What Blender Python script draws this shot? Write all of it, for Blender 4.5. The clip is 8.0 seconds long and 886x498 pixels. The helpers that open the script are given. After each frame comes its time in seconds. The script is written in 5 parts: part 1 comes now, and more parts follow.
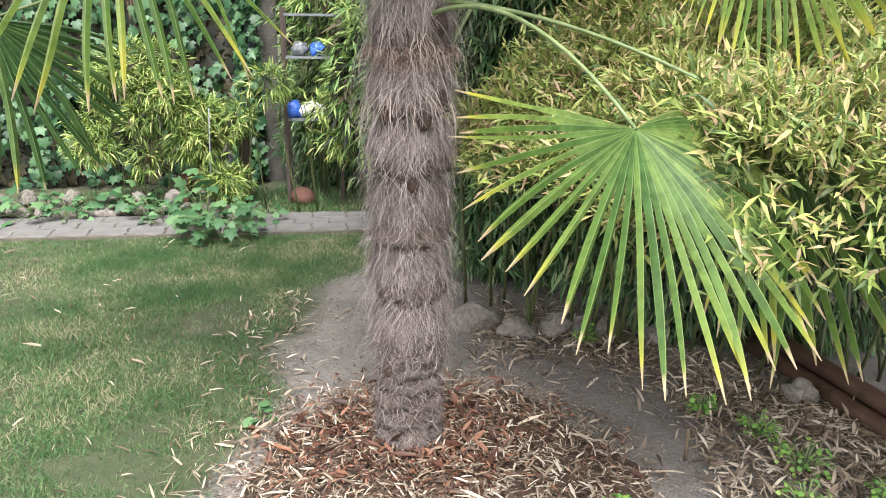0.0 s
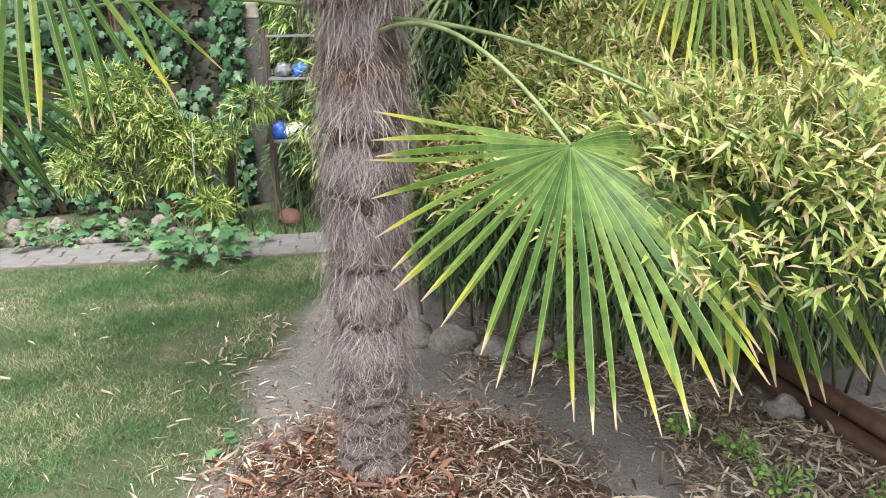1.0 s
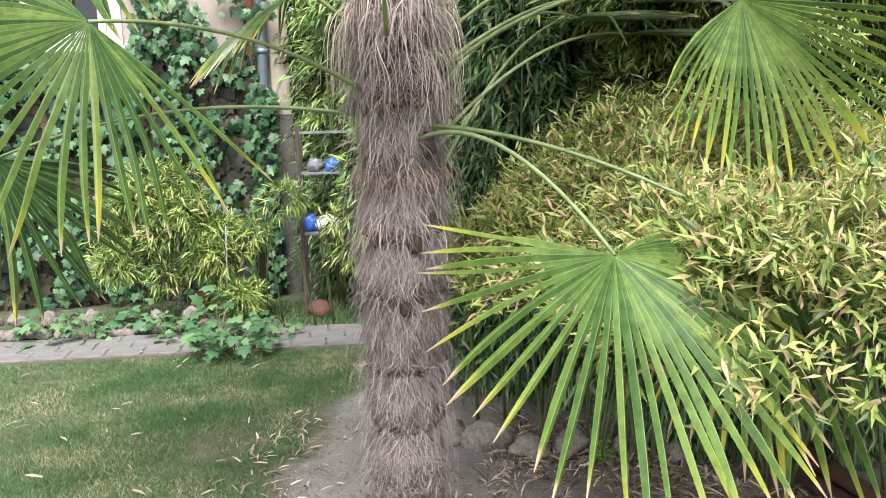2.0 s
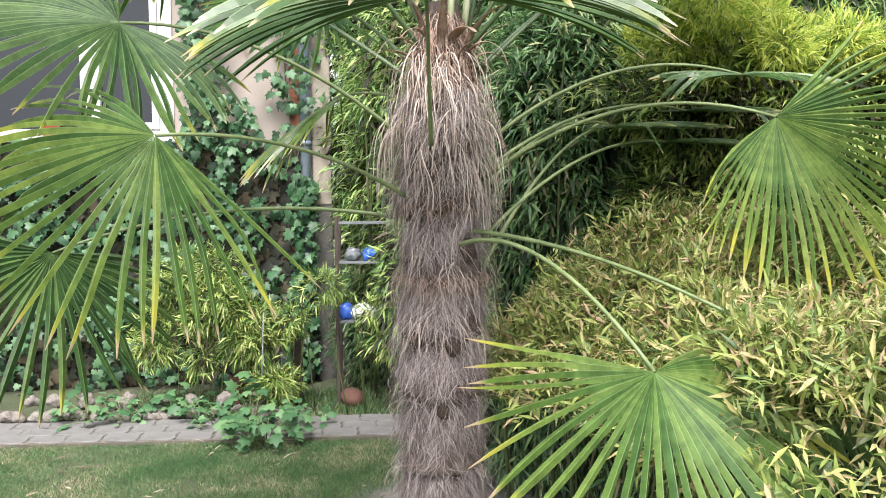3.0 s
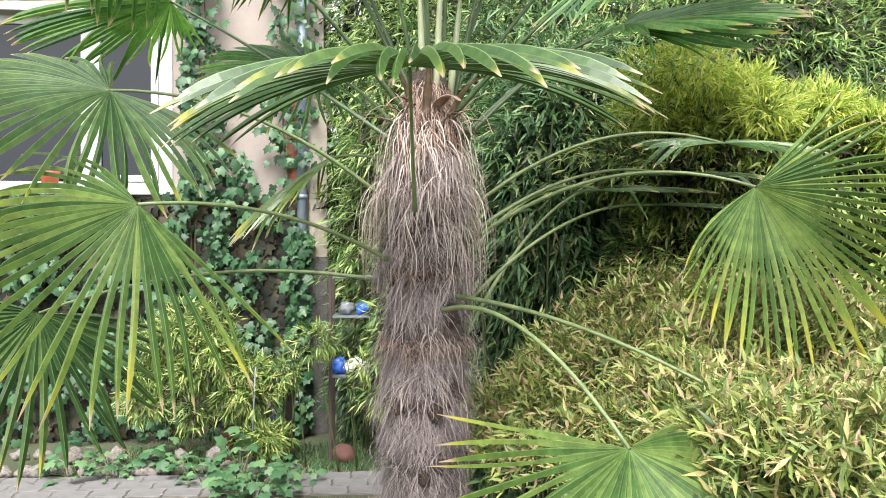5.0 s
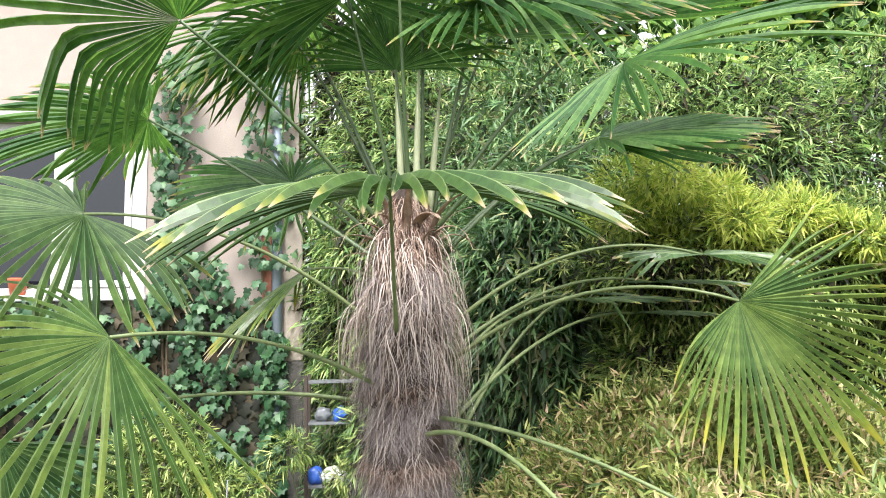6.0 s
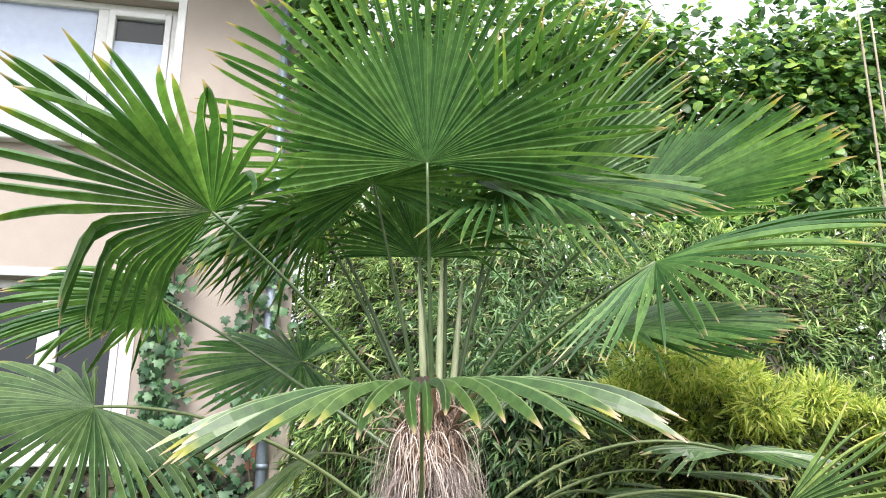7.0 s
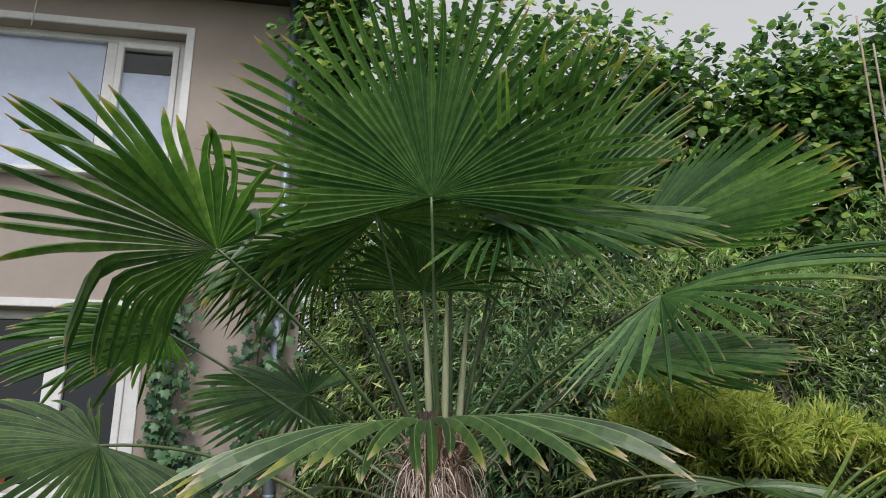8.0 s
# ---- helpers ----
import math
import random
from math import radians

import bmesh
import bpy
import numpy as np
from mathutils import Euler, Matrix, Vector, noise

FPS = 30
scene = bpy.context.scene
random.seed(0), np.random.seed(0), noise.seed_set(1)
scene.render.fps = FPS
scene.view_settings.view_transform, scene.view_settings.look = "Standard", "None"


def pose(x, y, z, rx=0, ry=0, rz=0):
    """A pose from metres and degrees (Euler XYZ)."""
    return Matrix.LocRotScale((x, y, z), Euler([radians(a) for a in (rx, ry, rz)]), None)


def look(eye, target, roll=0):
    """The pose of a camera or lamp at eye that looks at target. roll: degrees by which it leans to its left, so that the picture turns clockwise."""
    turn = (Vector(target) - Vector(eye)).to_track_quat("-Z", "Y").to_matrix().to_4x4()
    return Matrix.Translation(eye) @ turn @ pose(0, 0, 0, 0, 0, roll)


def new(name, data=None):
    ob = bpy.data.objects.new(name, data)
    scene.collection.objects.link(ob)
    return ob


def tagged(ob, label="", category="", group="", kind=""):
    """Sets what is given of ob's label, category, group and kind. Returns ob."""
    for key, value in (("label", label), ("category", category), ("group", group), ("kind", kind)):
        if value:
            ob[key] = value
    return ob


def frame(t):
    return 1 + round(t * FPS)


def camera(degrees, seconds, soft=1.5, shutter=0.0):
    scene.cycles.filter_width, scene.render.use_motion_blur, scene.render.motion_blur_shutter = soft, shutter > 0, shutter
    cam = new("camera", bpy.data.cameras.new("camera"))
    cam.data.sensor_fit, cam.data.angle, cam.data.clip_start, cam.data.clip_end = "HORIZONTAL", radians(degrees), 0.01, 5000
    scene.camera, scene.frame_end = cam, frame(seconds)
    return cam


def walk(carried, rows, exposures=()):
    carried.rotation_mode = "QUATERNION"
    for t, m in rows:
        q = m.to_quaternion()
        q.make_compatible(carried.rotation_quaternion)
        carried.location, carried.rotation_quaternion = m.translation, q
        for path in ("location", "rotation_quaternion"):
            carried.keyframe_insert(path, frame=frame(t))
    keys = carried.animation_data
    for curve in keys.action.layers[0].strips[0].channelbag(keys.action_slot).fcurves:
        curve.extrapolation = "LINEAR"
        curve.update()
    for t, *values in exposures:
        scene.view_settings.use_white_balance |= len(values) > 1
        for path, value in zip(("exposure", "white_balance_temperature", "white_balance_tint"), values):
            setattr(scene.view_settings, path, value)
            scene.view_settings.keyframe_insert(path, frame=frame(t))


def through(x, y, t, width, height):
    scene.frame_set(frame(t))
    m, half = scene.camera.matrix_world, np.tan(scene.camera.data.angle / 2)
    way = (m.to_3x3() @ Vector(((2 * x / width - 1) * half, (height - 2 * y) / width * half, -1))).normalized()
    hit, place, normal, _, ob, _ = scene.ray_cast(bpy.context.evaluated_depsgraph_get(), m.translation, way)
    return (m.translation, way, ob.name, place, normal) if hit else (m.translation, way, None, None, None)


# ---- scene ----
cam = camera(59.7, 8.0, 1.0)
PATH = [
    (0, (0.252, 0.676, 1.413), (0.135, 2.584, 0.822), 0.8),
    (0.5, (0.321, 0.706, 1.413), (0.198, 2.614, 0.825), -0.2),
    (1, (0.413, 0.759, 1.415), (0.264, 2.675, 0.861), -1.0),
    (1.5, (0.396, 0.756, 1.443), (0.214, 2.694, 0.982), -1.8),
    (2, (0.366, 0.75, 1.469), (0.161, 2.71, 1.128), -1.5),
    (2.1, (0.356, 0.749, 1.476), (0.146, 2.714, 1.165), -1.2),
    (2.2, (0.356, 0.748, 1.483), (0.136, 2.715, 1.198), -0.9),
    (3.3, (0.347, 0.696, 1.551), (0.041, 2.67, 1.456), -0.6),
    (3.5, (0.349, 0.693, 1.557), (0.03, 2.666, 1.474), -0.6),
    (4, (0.352, 0.701, 1.559), (0.022, 2.673, 1.499), -0.7),
    (4.2, (0.355, 0.701, 1.558), (0.031, 2.674, 1.501), -0.7),
    (5.3, (0.413, 0.719, 1.614), (0.138, 2.699, 1.664), -0.1),
    (5.5, (0.41, 0.726, 1.632), (0.142, 2.705, 1.731), -0.6),
    (6, (0.378, 0.742, 1.68), (0.159, 2.717, 1.906), -1.2),
    (6.5, (0.301, 0.781, 1.712), (0.144, 2.738, 2.093), -0.8),
    (6.9, (0.237, 0.735, 1.812), (0.089, 2.65, 2.371), -0.8),
    (7, (0.225, 0.752, 1.825), (0.081, 2.656, 2.422), -0.7),
    (7.5, (0.224, 0.721, 1.875), (0.073, 2.595, 2.559), -0.6),
    (8, (0.234, 0.743, 1.856), (0.074, 2.626, 2.511), -1.0),
]
walk(cam, [(t, look(eye, target, roll)) for t, eye, target, roll in PATH],
     exposures=[(0, 1.90), (2.2, 1.91), (3.3, 1.82), (4.2, 1.80), (5.5, 1.93), (6.5, 1.88), (6.9, 1.8), (7.05, 1.62), (7.25, 1.33), (7.5, 0.88), (8, 0.35)])

# ---- light: bright overcast afternoon ----
world = bpy.data.worlds.new("world")
scene.world = world
world.use_nodes = True
wn, wl = world.node_tree.nodes, world.node_tree.links
sky = wn.new("ShaderNodeTexSky")
sky.sky_type, sky.sun_disc = "NISHITA", False
sky.sun_elevation, sky.sun_rotation = radians(56), radians(174)
sky.dust_density, sky.air_density = 4.0, 1.0
pale = wn.new("ShaderNodeHueSaturation")
pale.inputs["Saturation"].default_value = 0.16
wl.new(sky.outputs[0], pale.inputs["Color"])
veil = wn.new("ShaderNodeMix")  # even cloud layer over the sky's own gradient
veil.data_type = "RGBA"
veil.inputs[0].default_value = 0.4
veil.inputs[7].default_value = (4.5, 4.55, 4.65, 1)
wl.new(pale.outputs[0], veil.inputs[6])
wl.new(veil.outputs[2], wn["Background"].inputs["Color"])
wn["Background"].inputs["Strength"].default_value = 0.15
sun = new("sun", bpy.data.lights.new("sun", "SUN"))
sun.data.energy, sun.data.angle, sun.data.color = 1.5, radians(22), (1.0, 0.97, 0.93)
sun.matrix_world = look((0.9, 0.2, 4.20), (0.6, 3.0, 0.0))


# ---- materials ----
def material(name, build):
    m = bpy.data.materials.new(name)
    m.use_nodes = True
    build(m.node_tree.nodes, m.node_tree.links, m.node_tree.nodes["Principled BSDF"])
    return m


def ramp(n, stops):
    r = n.new("ShaderNodeValToRGB")
    while len(r.color_ramp.elements) < len(stops):
        r.color_ramp.elements.new(0.5)
    for e, (p, c) in zip(r.color_ramp.elements, stops):
        e.position, e.color = p, (*c, 1)
    return r


def mixed(n, l, fac, a, b, mode="MIX"):
    m = n.new("ShaderNodeMix")
    m.data_type, m.blend_type = "RGBA", mode
    for k, v in ((0, fac), (6, a), (7, b)):
        if isinstance(v, (int, float)):
            m.inputs[k].default_value = v
        elif isinstance(v, tuple):
            m.inputs[k].default_value = (*v, 1)
        else:
            l.new(v, m.inputs[k])
    return m.outputs[2]


def noise_of(n, l, scale, detail=4, rough=0.6, space="Object", squash=(1, 1, 1)):
    c, mp, t = n.new("ShaderNodeTexCoord"), n.new("ShaderNodeMapping"), n.new("ShaderNodeTexNoise")
    mp.inputs["Scale"].default_value = squash
    l.new(c.outputs[space], mp.inputs[0])
    l.new(mp.outputs[0], t.inputs["Vector"])
    t.inputs["Scale"].default_value, t.inputs["Detail"].default_value, t.inputs["Roughness"].default_value = scale, detail, rough
    return t.outputs["Fac"]


def relief(n, l, p, height, strength, distance):
    b = n.new("ShaderNodeBump")
    b.inputs["Strength"].default_value, b.inputs["Distance"].default_value = strength, distance
    l.new(height, b.inputs["Height"])
    l.new(b.outputs[0], p.inputs["Normal"])


def translucent(n, l, p, colour, share):
    """Lets part of the light through a thin leaf."""
    t, mx = n.new("ShaderNodeBsdfTranslucent"), n.new("ShaderNodeMixShader")
    l.new(colour, t.inputs["Color"])
    mx.inputs[0].default_value = share
    l.new(p.outputs[0], mx.inputs[1])
    l.new(t.outputs[0], mx.inputs[2])
    l.new(mx.outputs[0], n["Material Output"].inputs["Surface"])


def leaf_material(name, stops, rough=0.45, share=0.25, scale=1.2, drift=0.45):
    """Small leaves: each island takes its own tone, with slow drifts over the plant."""
    def build(n, l, p):
        g = n.new("ShaderNodeNewGeometry")
        r = ramp(n, stops)
        add = n.new("ShaderNodeMath")
        add.operation = "MULTIPLY_ADD"
        l.new(noise_of(n, l, scale, 2), add.inputs[0])
        add.inputs[1].default_value = drift
        sub = n.new("ShaderNodeMath")
        sub.operation = "MULTIPLY_ADD"
        l.new(g.outputs["Random Per Island"], sub.inputs[0])
        sub.inputs[1].default_value, sub.inputs[2].default_value = 1.0, -0.5 * drift
        l.new(sub.outputs[0], add.inputs[2])
        l.new(add.outputs[0], r.inputs[0])
        l.new(r.outputs[0], p.inputs["Base Color"])
        p.inputs["Roughness"].default_value = rough
        translucent(n, l, p, r.outputs[0], share)
    return material(name, build)


def plain_material(name, a, b, scale=8, rough=0.7, bump=0.3, distance=0.004, metal=0.0, squash=(1, 1, 1), fine=None):
    """Two tones in drifting noise, with a second finer grain and relief."""
    def build(n, l, p):
        big = noise_of(n, l, scale, 5, 0.65, squash=squash)
        small = noise_of(n, l, fine or scale * 9, 3, 0.7, squash=squash)
        r = ramp(n, [(0.3, a), (0.7, b)])
        l.new(big, r.inputs[0])
        c = mixed(n, l, 0.45, r.outputs[0], mixed(n, l, small, (0.35, 0.35, 0.35), (1.0, 1.0, 1.0)), "MULTIPLY")
        l.new(c, p.inputs["Base Color"])
        p.inputs["Roughness"].default_value, p.inputs["Metallic"].default_value = rough, metal
        if bump:
            relief(n, l, p, small, bump, distance)
    return material(name, build)


def palm_leaf(name, stops, yellow, through, ripeness, ripening=0.75, end=0.915, rough=0.36):
    """Fan-leaf segment: own green per segment, pale fold and margins, yellowing tip with a dry end."""
    def build(n, l, p):
        along, across, info = n.new("ShaderNodeAttribute"), n.new("ShaderNodeAttribute"), n.new("ShaderNodeObjectInfo")
        along.attribute_name, across.attribute_name = "along", "across"
        green = ramp(n, stops)
        l.new(info.outputs["Random"], green.inputs[0])
        streak = ramp(n, [(0.35, (0.72, 0.74, 0.72)), (0.65, (1.35, 1.3, 1.25))])
        l.new(noise_of(n, l, 26, 4, 0.7), streak.inputs[0])
        c = mixed(n, l, 1.0, green.outputs[0], streak.outputs[0], "MULTIPLY")
        # Pale rib and margins, which also stand in for light along the folds.
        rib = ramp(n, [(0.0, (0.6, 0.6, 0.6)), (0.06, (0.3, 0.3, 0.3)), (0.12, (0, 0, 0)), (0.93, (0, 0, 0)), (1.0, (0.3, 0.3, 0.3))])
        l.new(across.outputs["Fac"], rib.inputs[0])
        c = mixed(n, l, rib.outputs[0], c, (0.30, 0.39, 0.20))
        ripe = ramp(n, [(0.40, (0, 0, 0)), (0.95, (ripening,) * 3)])
        l.new(along.outputs["Fac"], ripe.inputs[0])
        c = mixed(n, l, ripe.outputs[0], c, mixed(n, l, 1.0, c, ripeness, "MULTIPLY"))
        wob, rnd = n.new("ShaderNodeMath"), n.new("ShaderNodeMath")
        wob.operation = rnd.operation = "MULTIPLY_ADD"
        l.new(noise_of(n, l, 9, 3), wob.inputs[0])
        wob.inputs[1].default_value = 0.30
        l.new(along.outputs["Fac"], wob.inputs[2])
        l.new(info.outputs["Random"], rnd.inputs[0])
        rnd.inputs[1].default_value = 0.22
        l.new(wob.outputs[0], rnd.inputs[2])
        scaled = n.new("ShaderNodeMath")
        scaled.operation = "MULTIPLY"
        scaled.inputs[1].default_value = 0.75
        l.new(rnd.outputs[0], scaled.inputs[0])
        tip = ramp(n, [(yellow, (0, 0, 0)), (min(1.0, yellow + 0.11), (0.9, 0.9, 0.9))])
        l.new(scaled.outputs[0], tip.inputs[0])
        c = mixed(n, l, tip.outputs[0], c, (0.40, 0.37, 0.06))
        dry = ramp(n, [(end, (0, 0, 0)), (end + 0.035, (1, 1, 1))])
        l.new(along.outputs["Fac"], dry.inputs[0])
        c = mixed(n, l, dry.outputs[0], c, (0.40, 0.31, 0.20))
        l.new(c, p.inputs["Base Color"])
        p.inputs["Roughness"].default_value = rough
        p.inputs["Specular IOR Level"].default_value = 0.45
        relief(n, l, p, noise_of(n, l, 160, 2), 0.12, 0.001)
        translucent(n, l, p, mixed(n, l, 1.0, c, (1.40, 1.42, 0.75), "MULTIPLY"), through)
    return material(name, build)


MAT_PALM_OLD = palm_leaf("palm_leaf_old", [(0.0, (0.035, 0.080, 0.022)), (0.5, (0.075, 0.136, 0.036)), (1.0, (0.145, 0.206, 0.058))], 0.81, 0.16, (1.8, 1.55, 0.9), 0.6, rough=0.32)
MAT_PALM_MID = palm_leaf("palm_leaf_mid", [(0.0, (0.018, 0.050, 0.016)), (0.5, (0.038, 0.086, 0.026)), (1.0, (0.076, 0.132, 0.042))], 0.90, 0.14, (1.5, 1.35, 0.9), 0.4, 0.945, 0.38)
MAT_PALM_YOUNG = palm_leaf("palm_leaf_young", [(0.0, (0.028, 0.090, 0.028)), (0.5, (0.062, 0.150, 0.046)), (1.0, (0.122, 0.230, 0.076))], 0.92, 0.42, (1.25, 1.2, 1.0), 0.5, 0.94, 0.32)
MAT_PETIOLE = plain_material("petiole", (0.10, 0.15, 0.055), (0.24, 0.29, 0.13), 14, 0.45, 0.15, 0.002)
# Darker copy for crown stalks, their shade put into the colour.
MAT_PETIOLE_SHADED = plain_material("shaded_petiole", (0.045, 0.085, 0.034), (0.115, 0.165, 0.070), 14, 0.42, 0.15, 0.002)
MAT_SPEAR = plain_material("spear_leaf", (0.24, 0.28, 0.15), (0.42, 0.44, 0.28), 20, 0.45, 0.15, 0.002, squash=(3, 3, 0.4))
# Darkened so that bare bands under the collars hold their shadow in colour.
MAT_BARK = plain_material("palm_bark", (0.034, 0.024, 0.020), (0.125, 0.091, 0.078), 26, 0.9, 0.8, 0.010, squash=(2, 2, 1), fine=180)
MAT_SCAR = plain_material("leaf_scar", (0.018, 0.011, 0.008), (0.05, 0.028, 0.02), 30, 0.95, 0.6, 0.004)
MAT_BAND = plain_material("fibre_band", (0.05, 0.040, 0.037), (0.19, 0.160, 0.150), 60, 0.9, 1.0, 0.006, squash=(1, 1, 3), fine=240)
MAT_FIBRE = leaf_material("fibre", [(0.0, (0.066, 0.050, 0.048)), (0.35, (0.200, 0.160, 0.157)), (0.7, (0.360, 0.303, 0.302)), (1.0, (0.60, 0.525, 0.52))], 0.85, 0.08, 5)
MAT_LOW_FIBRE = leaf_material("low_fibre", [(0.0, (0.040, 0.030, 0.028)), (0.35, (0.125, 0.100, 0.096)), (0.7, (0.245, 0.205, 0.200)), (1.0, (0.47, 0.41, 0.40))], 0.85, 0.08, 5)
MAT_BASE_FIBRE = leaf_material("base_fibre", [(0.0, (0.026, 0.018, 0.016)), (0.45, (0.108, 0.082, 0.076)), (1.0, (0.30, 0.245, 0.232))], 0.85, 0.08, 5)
MAT_CROWN_FIBRE = leaf_material("crown_fibre", [(0.0, (0.08, 0.045, 0.034)), (0.5, (0.26, 0.165, 0.128)), (1.0, (0.52, 0.41, 0.345))], 0.85, 0.1, 3)
MAT_STRAW = leaf_material("long_fibre", [(0.0, (0.22, 0.155, 0.13)), (0.4, (0.45, 0.365, 0.325)), (1.0, (0.72, 0.63, 0.58))], 0.75, 0.15, 3)
# Leaf variety; its dark end also stands in for contrast of shaded leaves.
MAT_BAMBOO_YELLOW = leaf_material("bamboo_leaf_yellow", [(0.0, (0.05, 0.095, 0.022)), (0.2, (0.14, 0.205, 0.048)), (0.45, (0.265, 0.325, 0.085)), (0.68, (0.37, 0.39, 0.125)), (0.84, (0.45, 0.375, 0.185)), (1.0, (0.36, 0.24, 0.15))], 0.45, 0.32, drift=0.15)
MAT_BAMBOO_OLIVE = leaf_material("bamboo_leaf_olive", [(0.0, (0.03, 0.06, 0.018)), (0.5, (0.17, 0.215, 0.062)), (0.8, (0.31, 0.31, 0.12)), (1.0, (0.36, 0.25, 0.15))], 0.45, 0.3)
# Inner leaves, some dry; near-black colour puts in the shade of the gaps.
MAT_GAP_SHADE_LEAF = leaf_material("gap_shade_leaf", [(0.0, (0.006, 0.008, 0.004)), (0.6, (0.020, 0.024, 0.010)), (1.0, (0.08, 0.06, 0.034))], 0.7, 0.05)
# Hedge leaf darkened in colour to stand for its shaded inside.
MAT_BAMBOO_SHADE = leaf_material("bamboo_shaded_leaf", [(0.0, (0.012, 0.028, 0.012)), (0.6, (0.045, 0.085, 0.032)), (1.0, (0.13, 0.12, 0.06))], 0.5, 0.15)
MAT_BAMBOO_GREEN = leaf_material("bamboo_leaf_green", [(0.0, (0.024, 0.070, 0.026)), (0.5, (0.115, 0.225, 0.085)), (0.85, (0.215, 0.335, 0.135)), (1.0, (0.38, 0.37, 0.19))], 0.38, 0.3)
MAT_BAMBOO_LIME = leaf_material("bamboo_leaf_lime", [(0.0, (0.12, 0.22, 0.04)), (0.4, (0.42, 0.54, 0.10)), (1.0, (0.74, 0.74, 0.20))], 0.40, 0.55)
MAT_BAMBOO_LIGHT = leaf_material("bamboo_leaf_light", [(0.0, (0.04, 0.09, 0.02)), (0.4, (0.17, 0.27, 0.06)), (0.8, (0.36, 0.43, 0.12)), (1.0, (0.52, 0.52, 0.22))])
MAT_BAMBOO_FRESH = leaf_material("bamboo_leaf_fresh", [(0.0, (0.04, 0.10, 0.03)), (0.5, (0.22, 0.37, 0.11)), (1.0, (0.48, 0.57, 0.20))], 0.42, 0.36)
MAT_VINE = leaf_material("vine_leaf", [(0.0, (0.016, 0.052, 0.022)), (0.5, (0.044, 0.118, 0.050)), (1.0, (0.10, 0.20, 0.085))], 0.5, 0.2)
MAT_HERB = leaf_material("herb_leaf", [(0.0, (0.035, 0.105, 0.04)), (0.5, (0.075, 0.17, 0.07)), (1.0, (0.13, 0.235, 0.10))], 0.55, 0.2)
MAT_WEED = leaf_material("weed_leaf", [(0.0, (0.07, 0.18, 0.035)), (0.5, (0.15, 0.31, 0.06)), (1.0, (0.28, 0.42, 0.10))], 0.5, 0.25)
# Random leaf tones; dark and bright ends stand in for shade and highlights.
MAT_TREE = leaf_material("tree_leaf", [(0.0, (0.03, 0.085, 0.028)), (0.5, (0.09, 0.21, 0.05)), (0.8, (0.22, 0.40, 0.08)), (1.0, (0.48, 0.60, 0.11))], 0.42, 0.5)
MAT_GRASS = leaf_material("grass_blade", [(0.0, (0.035, 0.110, 0.034)), (0.40, (0.075, 0.170, 0.055)), (0.70, (0.140, 0.220, 0.085)), (0.90, (0.25, 0.27, 0.145)), (1.0, (0.42, 0.38, 0.25))], 0.6, 0.25, 1.9, 2.0)
MAT_LITTER = leaf_material("dry_bamboo_leaf", [(0.0, (0.06, 0.040, 0.029)), (0.35, (0.19, 0.14, 0.10)), (0.7, (0.34, 0.275, 0.21)), (1.0, (0.60, 0.53, 0.44))], 0.7, 0.1, 2)
MAT_CRUMB = leaf_material("soil_crumb", [(0.0, (0.07, 0.06, 0.055)), (0.6, (0.17, 0.15, 0.138)), (1.0, (0.28, 0.255, 0.235))], 0.95, 0.0, 3)
MAT_CHIP = leaf_material("red_brown_leaf", [(0.0, (0.030, 0.013, 0.009)), (0.5, (0.105, 0.040, 0.024)), (1.0, (0.24, 0.115, 0.068))], 0.6, 0.05, 3)
MAT_SHEATH = plain_material("leaf_sheath", (0.30, 0.19, 0.135), (0.60, 0.47, 0.37), 24, 0.8, 0.5, 0.003)
MAT_CULM = plain_material("bamboo_culm", (0.03, 0.05, 0.015), (0.11, 0.12, 0.045), 5, 0.45, 0.1, 0.002)
MAT_TWIG = plain_material("twig", (0.09, 0.06, 0.035), (0.19, 0.14, 0.09), 12, 0.85, 0.4, 0.003)
MAT_CANE = plain_material("dry_cane", (0.26, 0.22, 0.16), (0.46, 0.40, 0.30), 6, 0.6, 0.2, 0.002)
MAT_MULCH = plain_material("mulch", (0.07, 0.040, 0.027), (0.21, 0.14, 0.095), 22, 0.95, 1.0, 0.02)
MAT_STONE = plain_material("field_stone", (0.13, 0.115, 0.10), (0.34, 0.30, 0.27), 5, 0.85, 0.6, 0.008)
MAT_PAVER = plain_material("concrete_paver", (0.14, 0.134, 0.132), (0.225, 0.216, 0.212), 5, 0.9, 0.4, 0.003)
MAT_JOINT = plain_material("joint_sand", (0.10, 0.085, 0.07), (0.17, 0.15, 0.12), 12, 0.95, 0.6, 0.005)
MAT_RENDER = plain_material("house_render", (0.355, 0.297, 0.267), (0.44, 0.378, 0.342), 1.6, 0.92, 0.5, 0.004, fine=120)
MAT_CONCRETE = plain_material("concrete", (0.33, 0.28, 0.24), (0.47, 0.41, 0.35), 4, 0.9, 0.4, 0.004)
MAT_PLINTH = plain_material("dark_concrete", (0.07, 0.066, 0.062), (0.17, 0.16, 0.148), 9, 0.95, 0.8, 0.01)
MAT_BRICK = plain_material("brick_edge", (0.28, 0.10, 0.06), (0.40, 0.17, 0.11), 9, 0.9, 0.5, 0.004)
MAT_WHITE = plain_material("white_paint", (0.72, 0.72, 0.74), (0.82, 0.82, 0.83), 3, 0.45, 0.05, 0.001)
MAT_ZINC = plain_material("zinc_pipe", (0.20, 0.25, 0.32), (0.32, 0.37, 0.44), 4, 0.5, 0.1, 0.002, 0.4)
